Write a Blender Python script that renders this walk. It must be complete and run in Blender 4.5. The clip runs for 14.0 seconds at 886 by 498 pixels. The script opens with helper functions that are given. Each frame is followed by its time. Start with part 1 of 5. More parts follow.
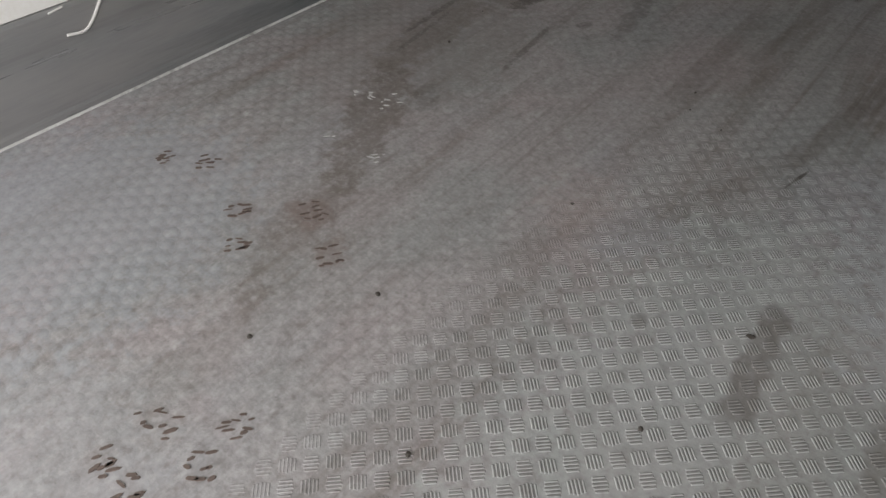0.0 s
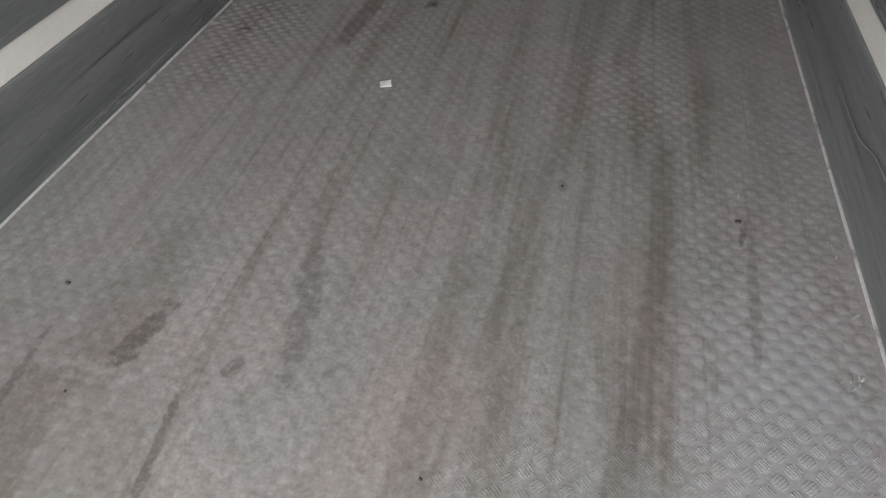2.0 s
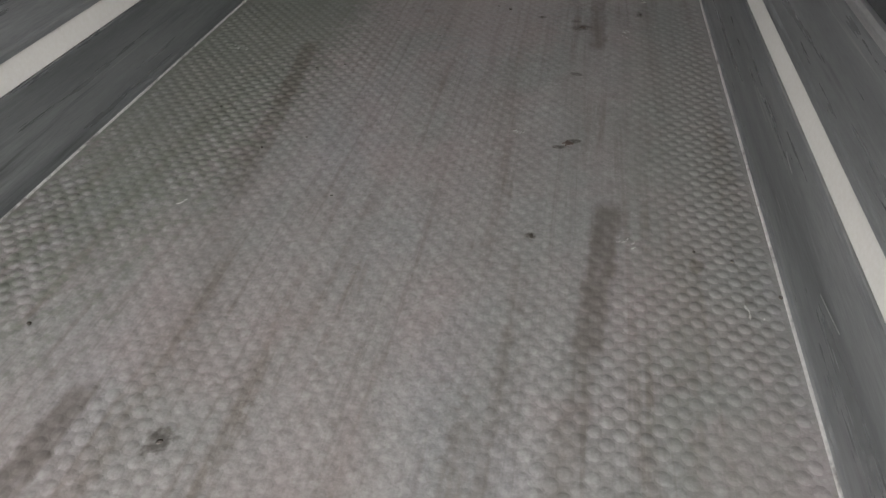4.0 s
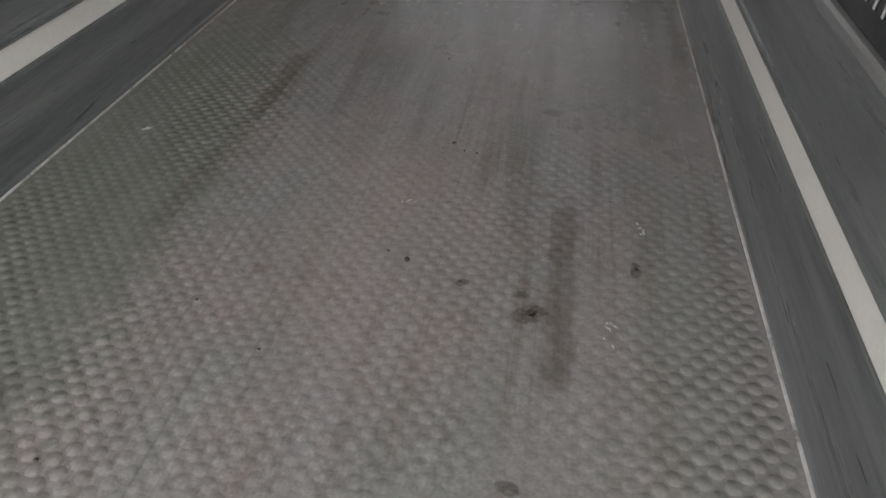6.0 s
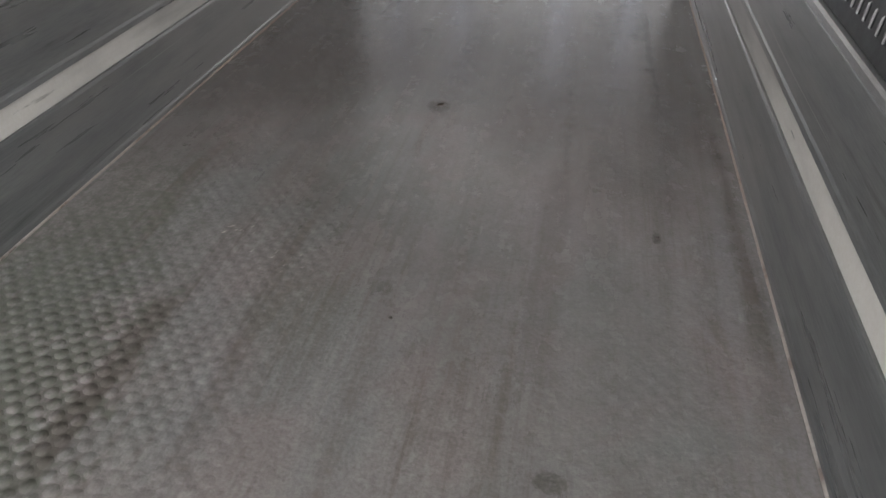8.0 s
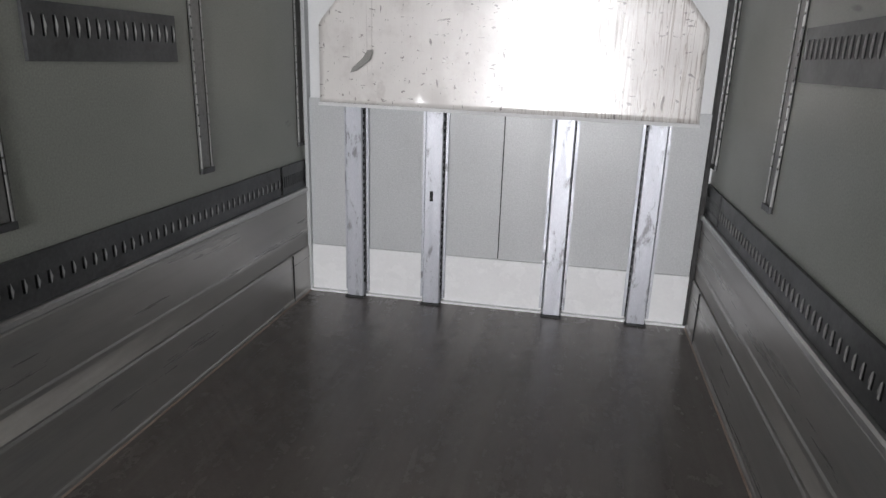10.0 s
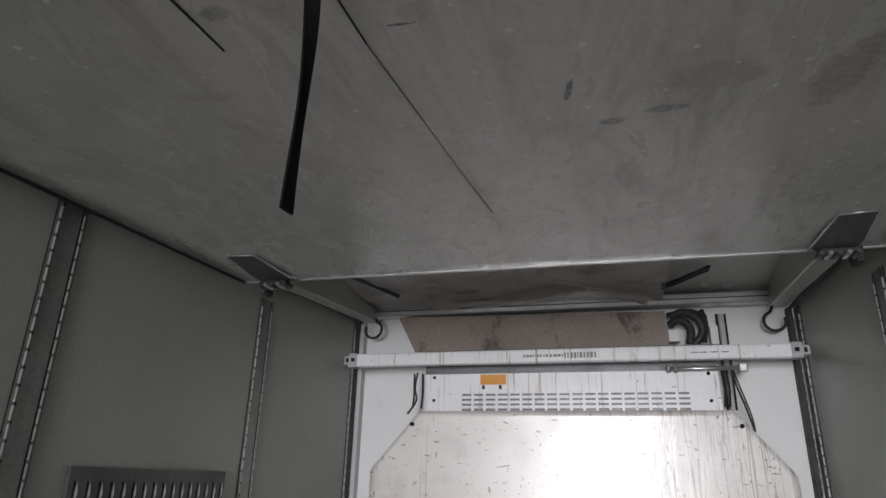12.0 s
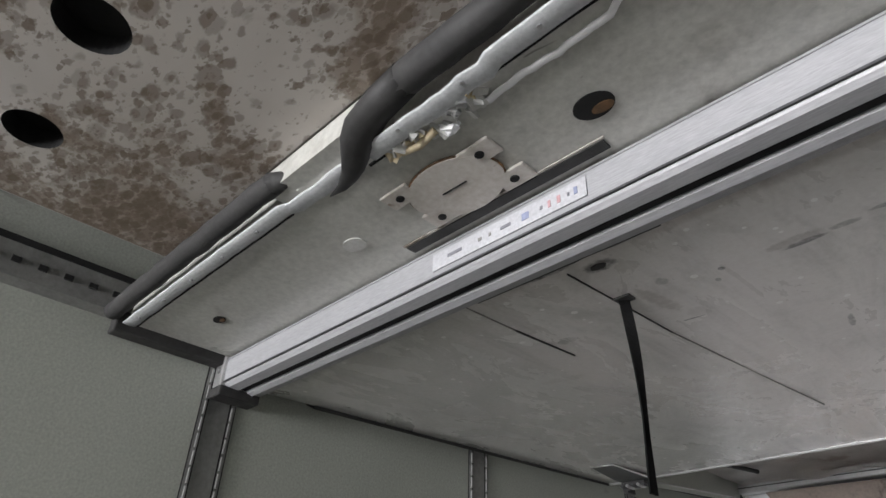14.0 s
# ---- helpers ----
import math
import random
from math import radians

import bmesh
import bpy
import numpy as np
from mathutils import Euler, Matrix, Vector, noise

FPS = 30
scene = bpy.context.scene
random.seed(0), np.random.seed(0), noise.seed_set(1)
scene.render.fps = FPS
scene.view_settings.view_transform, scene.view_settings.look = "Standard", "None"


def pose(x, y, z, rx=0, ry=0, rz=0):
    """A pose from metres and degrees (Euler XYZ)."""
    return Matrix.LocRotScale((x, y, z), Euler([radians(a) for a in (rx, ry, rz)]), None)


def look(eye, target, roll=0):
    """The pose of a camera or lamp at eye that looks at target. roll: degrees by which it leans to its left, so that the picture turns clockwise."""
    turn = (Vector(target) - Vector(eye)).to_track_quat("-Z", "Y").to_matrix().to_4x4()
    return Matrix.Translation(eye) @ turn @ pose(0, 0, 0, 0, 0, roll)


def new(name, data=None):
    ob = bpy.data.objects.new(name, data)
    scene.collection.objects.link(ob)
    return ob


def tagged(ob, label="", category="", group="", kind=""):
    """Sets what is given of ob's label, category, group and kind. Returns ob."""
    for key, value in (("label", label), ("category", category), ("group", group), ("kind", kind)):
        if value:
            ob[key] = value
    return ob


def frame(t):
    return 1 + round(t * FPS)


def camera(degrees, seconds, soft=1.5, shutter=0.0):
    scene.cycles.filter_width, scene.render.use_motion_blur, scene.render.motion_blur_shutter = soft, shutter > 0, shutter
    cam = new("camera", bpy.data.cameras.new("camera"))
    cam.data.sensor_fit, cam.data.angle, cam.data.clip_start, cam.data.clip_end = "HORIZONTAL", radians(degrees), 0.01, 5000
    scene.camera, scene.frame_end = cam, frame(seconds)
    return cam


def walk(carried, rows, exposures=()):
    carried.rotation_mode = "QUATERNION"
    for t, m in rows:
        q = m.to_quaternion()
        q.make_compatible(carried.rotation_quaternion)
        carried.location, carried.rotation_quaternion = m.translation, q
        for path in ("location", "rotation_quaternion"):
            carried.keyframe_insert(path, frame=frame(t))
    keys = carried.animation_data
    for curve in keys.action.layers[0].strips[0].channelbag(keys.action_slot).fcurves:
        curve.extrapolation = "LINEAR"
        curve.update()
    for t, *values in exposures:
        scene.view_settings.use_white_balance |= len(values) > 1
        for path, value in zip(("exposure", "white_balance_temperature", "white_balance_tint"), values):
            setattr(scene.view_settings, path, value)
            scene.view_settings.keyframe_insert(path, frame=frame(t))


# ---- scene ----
cam = camera(69.5, 14.0)
PATH = [
    (0, (0.724, 1.451, 1.105), (-0.185, 2.506, -0.331), -0.72),
    (0.5, (0.615, 1.682, 1.174), (0.014, 2.931, -0.268), -1.75),
    (1, (0.544, 1.988, 1.219), (0.128, 3.296, -0.235), -1.61),
    (1.5, (0.455, 2.336, 1.234), (0.109, 3.671, -0.215), -0.94),
    (2, (0.383, 2.741, 1.288), (0.053, 4.090, -0.151), -0.86),
    (2.5, (0.383, 3.183, 1.318), (0.073, 4.595, -0.065), -0.14),
    (3, (0.368, 3.678, 1.298), (0.070, 5.123, -0.053), -0.01),
    (3.5, (0.419, 4.211, 1.299), (0.130, 5.662, -0.047), 0.04),
    (4, (0.480, 4.756, 1.304), (0.206, 6.217, -0.034), 0.32),
    (4.2, (0.482, 4.987, 1.297), (0.214, 6.452, -0.037), 0.48),
    (6.3, (0.585, 6.952, 1.248), (0.306, 8.446, -0.053), -0.77),
    (6.5, (0.589, 7.101, 1.243), (0.308, 8.596, -0.055), -0.63),
    (7, (0.559, 7.513, 1.255), (0.258, 9.002, -0.046), -0.52),
    (7.2, (0.542, 7.664, 1.272), (0.235, 9.157, -0.023), -0.54),
    (9.3, (0.500, 9.040, 1.458), (0.170, 10.734, 0.447), 1.68),
    (9.5, (0.503, 9.151, 1.487), (0.154, 10.924, 0.631), 1.69),
    (10, (0.452, 9.447, 1.508), (0.078, 11.328, 0.941), 1.71),
    (10.5, (0.363, 9.667, 1.568), (-0.030, 11.624, 1.444), 1.80),
    (11, (0.300, 9.827, 1.607), (-0.094, 11.779, 1.797), 1.50),
    (11.5, (0.311, 9.808, 1.632), (-0.170, 11.696, 2.083), 1.60),
    (12, (0.283, 9.620, 1.634), (-0.209, 11.433, 2.321), 1.50),
    (12.5, (0.331, 9.469, 1.631), (-0.161, 11.197, 2.510), 1.00),
    (13, (0.439, 9.320, 1.628), (-0.222, 10.957, 2.568), 1.20),
    (13.5, (0.498, 9.206, 1.648), (-0.430, 10.637, 2.692), 1.50),
    (13.6, (0.502, 9.248, 1.667), (-0.512, 10.593, 2.745), 2.70),
    (14, (0.527, 9.114, 1.654), (-0.691, 10.266, 2.744), 2.30),
]
walk(cam, [(t, look(eye, target, roll)) for t, eye, target, roll in PATH],
     [(0.0, -2.57), (0.5, -2.25), (1.0, -1.85), (1.5, -1.58), (2.0, -1.28), (3.0, -0.62), (4.2, 0.13), (6.3, 0.8), (7.2, 1.22), (9.3, 1.3), (9.7, 1.0), (10.0, 0.4), (10.5, -0.07), (11.0, -0.2), (11.5, -0.12), (12.0, 0.33), (12.5, 0.68), (13.0, 0.95), (13.5, 1.0), (14.0, 1.0)])

# ---------------------------------------------------------------- light
world = bpy.data.worlds.new("world")
scene.world = world
world.use_nodes = True
wn = world.node_tree
wbg = wn.nodes["Background"]
sky = wn.nodes.new("ShaderNodeTexSky")
sky.sky_type, sky.sun_disc = "NISHITA", False
sky.sun_elevation, sky.sun_rotation = radians(48), radians(22)
sky.air_density, sky.dust_density = 1.0, 4.0
wn.links.new(sky.outputs[0], wbg.inputs[0])
wbg.inputs[1].default_value = 0.12

sun = new("sun", bpy.data.lights.new("sun", "SUN"))
sun.data.energy, sun.data.angle, sun.data.color = 1.0, radians(14), (1.0, 0.96, 0.9)
sun.matrix_world = look((4, 10, 12), (0, 0, 0))

# sky light that enters by the open rear doors
door_light = new("door_light", bpy.data.lights.new("door_light", "AREA"))
door_light.data.shape, door_light.data.size, door_light.data.size_y = "RECTANGLE", 2.4, 2.55
door_light.data.energy, door_light.data.color = 620.0, (0.965, 0.955, 0.985)
door_light.matrix_world = look((0, -0.06, 1.33), (0, 5, 1.33))

# ---------------------------------------------------------------- materials


def nodes_of(name):
    m = bpy.data.materials.new(name)
    m.use_nodes = True
    t = m.node_tree
    return m, t, t.nodes["Principled BSDF"]


def math_node(t, op, a, b=None, c=None, clamp=False):
    n = t.nodes.new("ShaderNodeMath")
    n.operation, n.use_clamp = op, clamp
    for i, v in enumerate((a, b, c)):
        if v is None:
            continue
        if isinstance(v, (int, float)):
            n.inputs[i].default_value = v
        else:
            t.links.new(v, n.inputs[i])
    return n.outputs[0]


def coords(t, stretch=(1, 1, 1)):
    tc = t.nodes.new("ShaderNodeNewGeometry")
    mp = t.nodes.new("ShaderNodeMapping")
    mp.inputs["Scale"].default_value = stretch
    t.links.new(tc.outputs["Position"], mp.inputs[0])
    return mp.outputs[0]


def noise_out(t, vec, scale, detail=5.0, rough=0.6, distort=0.0):
    n = t.nodes.new("ShaderNodeTexNoise")
    n.inputs["Scale"].default_value, n.inputs["Detail"].default_value = scale, detail
    n.inputs["Roughness"].default_value, n.inputs["Distortion"].default_value = rough, distort
    t.links.new(vec, n.inputs["Vector"])
    return n.outputs["Fac"]


def span(t, v, lo, hi, a=0.0, b=1.0, soft=False):
    n = t.nodes.new("ShaderNodeMapRange")
    n.interpolation_type = "SMOOTHSTEP" if soft else "LINEAR"
    for k, x in zip(("From Min", "From Max", "To Min", "To Max"), (lo, hi, a, b)):
        n.inputs[k].default_value = x
    t.links.new(v, n.inputs["Value"])
    return n.outputs[0]


def blend(t, fac, a, b, mode="MIX"):
    n = t.nodes.new("ShaderNodeMix")
    n.data_type, n.blend_type = "RGBA", mode
    for sock, v in ((n.inputs[0], fac), (n.inputs[6], a), (n.inputs[7], b)):
        if isinstance(v, (int, float)):
            sock.default_value = v
        elif isinstance(v, tuple):
            sock.default_value = (*v, 1)
        else:
            t.links.new(v, sock)
    return n.outputs[2]


def surface(name, c1, c2, rough=(0.4, 0.6), metal=0.0, big=1.5, fine=60.0, stretch=(1, 1, 1), bump=0.15, bump_scale=None,
            stain=None, stain_scale=4.0, stain_at=(0.6, 0.7), stain_stretch=(1, 1, 1), scratch=None, scratch_stretch=(60, 1.2, 60), scratch_at=(0.66, 0.72)):
    """A worn surface: two tones by a broad noise, fine grain, stains, scratches, uneven gloss and light relief."""
    m, t, p = nodes_of(name)
    v = coords(t, stretch)
    plain = coords(t)
    broad = noise_out(t, v, big, 6)
    col = blend(t, span(t, broad, 0.3, 0.7), c1, c2)
    grain = noise_out(t, v, fine, 3)
    col = blend(t, 0.35, col, blend(t, span(t, grain, 0.25, 0.75), (0.25, 0.25, 0.25), (0.75, 0.75, 0.75)), "OVERLAY")
    if stain:
        mask = span(t, noise_out(t, coords(t, stain_stretch), stain_scale, 6, 0.65, 0.4), *stain_at, soft=True)
        col = blend(t, mask, col, stain)
    if scratch:
        mask = span(t, noise_out(t, coords(t, scratch_stretch), 1.0, 2, 0.5, 0.6), *scratch_at)
        col = blend(t, mask, col, scratch)
    t.links.new(col, p.inputs["Base Color"])
    t.links.new(span(t, noise_out(t, v, big * 2.3, 5), 0.3, 0.7, *rough), p.inputs["Roughness"])
    p.inputs["Metallic"].default_value = metal
    if bump:
        b = t.nodes.new("ShaderNodeBump")
        b.inputs["Strength"].default_value, b.inputs["Distance"].default_value = bump, 0.004
        t.links.new(noise_out(t, plain, bump_scale or fine * 0.5, 4), b.inputs["Height"])
        t.links.new(b.outputs[0], p.inputs["Normal"])
    return m


def marks(t, col, rows, axes=(0, 1), grain=45.0, tear=2.2):
    """Smudges on a surface: centre in two axes, half length, half width, angle, strength, colour."""
    plain = coords(t)
    sep = t.nodes.new("ShaderNodeSeparateXYZ")
    t.links.new(plain, sep.inputs[0])
    rag = math_node(t, "SUBTRACT", noise_out(t, plain, grain, 5, 0.7), 0.5)
    torn = noise_out(t, plain, 70.0, 3, 0.6)
    for cx, cy, rx, ry, ang, dark, tint in rows:
        c, s = math.cos(radians(ang)), math.sin(radians(ang))
        dx, dy = math_node(t, "SUBTRACT", sep.outputs[axes[0]], cx), math_node(t, "SUBTRACT", sep.outputs[axes[1]], cy)
        u = math_node(t, "DIVIDE", math_node(t, "ADD", math_node(t, "MULTIPLY", dx, c), math_node(t, "MULTIPLY", dy, s)), rx)
        v = math_node(t, "DIVIDE", math_node(t, "SUBTRACT", math_node(t, "MULTIPLY", dy, c), math_node(t, "MULTIPLY", dx, s)), ry)
        r = math_node(t, "ADD", math_node(t, "MULTIPLY", u, u), math_node(t, "MULTIPLY", v, v))
        r = math_node(t, "ADD", r, math_node(t, "MULTIPLY", rag, tear))
        mask = math_node(t, "MULTIPLY", span(t, r, 1.15, 0.35, soft=True), span(t, torn, 0.3, 0.55, 0.45, 1.0))
        col = blend(t, math_node(t, "MULTIPLY", mask, dark), col, tint)
    return col


def floor_surface():
    """Worn aluminium tread plate: grey and brown dirt in streaks along the trailer, dark roller marks, bright rubbed patches."""
    m, t, p = nodes_of("worn_tread_plate")
    plain = coords(t)
    streak = noise_out(t, coords(t, (6.5, 0.4, 1)), 1.6, 6, 0.65, 0.5)
    broad = noise_out(t, coords(t, (1, 0.5, 1)), 1.1, 5, 0.6, 0.5)
    spot = noise_out(t, plain, 9.0, 6, 0.7)
    fine = noise_out(t, plain, 95.0, 3)
    tone = noise_out(t, coords(t, (1.3, 0.6, 1)), 1.7, 4, 0.55)
    col = blend(t, span(t, broad, 0.36, 0.62), (0.287, 0.282, 0.272), (0.357, 0.325, 0.318))
    col = blend(t, math_node(t, "MULTIPLY", span(t, tone, 0.5, 0.66), 0.55), col, (0.33, 0.325, 0.335))
    gate = span(t, noise_out(t, coords(t, (1.6, 0.5, 1)), 1.3, 4, 0.6), 0.34, 0.62, 0.25, 1.0)
    col = blend(t, math_node(t, "MULTIPLY", math_node(t, "MULTIPLY", span(t, streak, 0.5, 0.66), 0.8), gate), col, (0.165, 0.135, 0.112))
    col = blend(t, math_node(t, "MULTIPLY", span(t, streak, 0.44, 0.34), 0.4), col, (0.42, 0.40, 0.385))
    warm = noise_out(t, coords(t, (1.1, 0.9, 1)), 2.6, 3, 0.5, 0.6)
    col = blend(t, math_node(t, "MULTIPLY", span(t, warm, 0.52, 0.66), 0.5), col, (0.355, 0.30, 0.295))
    col = blend(t, math_node(t, "MULTIPLY", span(t, warm, 0.46, 0.34), 0.5), col, (0.285, 0.295, 0.285))
    thin = noise_out(t, coords(t, (26, 0.55, 1)), 1.5, 4, 0.6, 0.4)
    col = blend(t, math_node(t, "MULTIPLY", math_node(t, "MULTIPLY", span(t, thin, 0.54, 0.68), 0.5), gate), col, (0.16, 0.135, 0.115))
    col = blend(t, math_node(t, "MULTIPLY", span(t, thin, 0.42, 0.32), 0.25), col, (0.43, 0.42, 0.41))
    blot = noise_out(t, coords(t, (1, 0.8, 1)), 22.0, 4, 0.6, 0.8)
    col = blend(t, math_node(t, "MULTIPLY", span(t, blot, 0.52, 0.68), 0.35), col, (0.19, 0.175, 0.16))
    col = blend(t, math_node(t, "MULTIPLY", span(t, blot, 0.44, 0.34), 0.28), col, (0.45, 0.44, 0.43))
    col = blend(t, math_node(t, "MULTIPLY", span(t, spot, 0.6, 0.74), 0.5), col, (0.13, 0.115, 0.10))
    col = blend(t, math_node(t, "MULTIPLY", span(t, noise_out(t, coords(t, (1, 0.7, 1)), 5.3, 6, 0.75), 0.66, 0.74), 0.5), col, (0.58, 0.57, 0.56))
    col = blend(t, 0.4, col, blend(t, span(t, fine, 0.3, 0.7), (0.3, 0.3, 0.3), (0.7, 0.7, 0.7)), "OVERLAY")
    # the raised tops are rubbed a little barer than the valleys; each pad is worn differently
    height = t.nodes.new("ShaderNodeSeparateXYZ")
    t.links.new(plain, height.inputs[0])
    island = t.nodes.new("ShaderNodeNewGeometry").outputs["Random Per Island"]
    rubbed = span(t, height.outputs[2], 0.0003, 0.0016)
    col = blend(t, math_node(t, "MULTIPLY", rubbed, span(t, math_node(t, "ADD", math_node(t, "MULTIPLY", island, 0.5), math_node(t, "MULTIPLY", spot, 0.5)), 0.3, 0.75, 0.0, 0.22)), col, blend(t, island, (0.56, 0.53, 0.51), (0.44, 0.455, 0.44)))
    col = blend(t, math_node(t, "MULTIPLY", span(t, height.outputs[2], 0.0004, 0.0), 0.05), col, (0.12, 0.108, 0.095))
    # broad tints: bare pale metal by the door, bluish, brown, greenish and reddish patches further in
    col = marks(t, col, (
        (-0.75, 1.75, 0.45, 0.50, 0, 0.5, (0.335, 0.35, 0.37)), (-0.75, 3.05, 0.42, 0.65, 8, 0.5, (0.225, 0.195, 0.18)), (0.8, 2.2, 0.48, 0.85, 0, 0.5, (0.43, 0.445, 0.425)), (0.95, 3.3, 0.25, 0.8, 0, 0.5, (0.42, 0.43, 0.45)), (-0.2, 1.3, 0.35, 0.3, 0, 0.4, (0.34, 0.345, 0.35)),
        (-0.95, 7.9, 0.50, 2.4, 0, 0.8, (0.185, 0.20, 0.165)), (1.0, 7.0, 0.25, 2.0, 0, 0.4, (0.225, 0.235, 0.205)), (0.15, 8.1, 0.40, 0.7, 0, 0.35, (0.36, 0.295, 0.28)),
        (1.0, 3.6, 0.10, 0.45, 0, 0.3, (0.36, 0.365, 0.39)), (0.20, 2.62, 0.12, 0.14, 0, 0.3, (0.40, 0.32, 0.30)), (0.35, 2.60, 0.09, 0.14, -25, 0.35, (0.36, 0.36, 0.38))), grain=17.0, tear=4.0)
    # dark roller marks left by pallet trucks: centre x, from y to y, half width, lean
    sep = t.nodes.new("ShaderNodeSeparateXYZ")
    t.links.new(plain, sep.inputs[0])
    ragged = math_node(t, "MULTIPLY", math_node(t, "SUBTRACT", noise_out(t, plain, 14.0, 4), 0.5), 0.05)
    worn_off = span(t, noise_out(t, coords(t, (1, 0.45, 1)), 24.0, 4, 0.65, 0.3), 0.32, 0.58, 0.5, 1.0)
    xs = math_node(t, "ADD", sep.outputs[0], ragged)
    ys = math_node(t, "ADD", sep.outputs[1], math_node(t, "MULTIPLY", ragged, 1.5))
    for cx, y0, y1, half, lean, dark in (
            (0.726, 2.26, 2.58, 0.034, -0.07, 0.62), (0.985, 2.28, 2.50, 0.030, 0.0, 0.45), (-0.567, 4.98, 5.51, 0.040, 0.05, 0.75), (0.684, 5.87, 6.50, 0.042, 0.09, 0.7), (0.643, 5.62, 5.90, 0.040, 0.10, 0.35),
            (0.575, 5.02, 5.64, 0.040, 0.16, 0.28), (-0.639, 6.93, 7.50, 0.037, -0.13, 0.65), (-0.560, 6.34, 6.96, 0.040, -0.145, 0.38), (-0.480, 5.59, 6.60, 0.050, -0.264, 0.22),
            (0.662, 7.70, 8.42, 0.044, 0.0, 0.62), (-0.582, 8.84, 9.42, 0.042, 0.02, 0.72), (-0.60, 8.10, 8.86, 0.038, 0.03, 0.35), (0.53, 9.4, 10.4, 0.05, 0.02, 0.25), (-0.3, 8.9, 10.2, 0.035, -0.06, 0.3),
            (0.686, 4.08, 4.56, 0.036, 0.02, 0.45), (0.676, 3.93, 4.10, 0.034, 0.03, 0.38), (0.647, 3.50, 3.96, 0.034, 0.117, 0.36), (0.585, 3.14, 3.54, 0.034, 0.18, 0.4), (0.502, 2.87, 3.17, 0.036, 0.33, 0.34),
            (0.39, 2.60, 2.90, 0.045, 0.41, 0.22), (0.20, 2.25, 2.62, 0.05, 0.55, 0.14), (0.16, 3.2, 3.95, 0.045, 0.0, 0.28), (0.36, 4.35, 5.6, 0.03, 0.03, 0.3), (0.30, 3.6, 4.4, 0.028, 0.10, 0.35), (0.42, 4.5, 5.9, 0.02, 0.04, 0.3)):
        mid = (y0 + y1) / 2
        off = math_node(t, "ABSOLUTE", math_node(t, "SUBTRACT", math_node(t, "SUBTRACT", xs, cx), math_node(t, "MULTIPLY", math_node(t, "SUBTRACT", ys, mid), lean)))
        along = math_node(t, "ABSOLUTE", math_node(t, "SUBTRACT", ys, mid))
        mask = math_node(t, "MULTIPLY", span(t, off, half * 1.15, half * 0.7), span(t, along, (y1 - y0) / 2 + 0.03, (y1 - y0) / 2 - 0.03))
        col = blend(t, math_node(t, "MULTIPLY", mask, math_node(t, "MULTIPLY", worn_off, dark)), col, (0.125, 0.103, 0.088))
    dk, br = (0.07, 0.058, 0.05), (0.15, 0.125, 0.105)
    rd = (0.20, 0.15, 0.13)
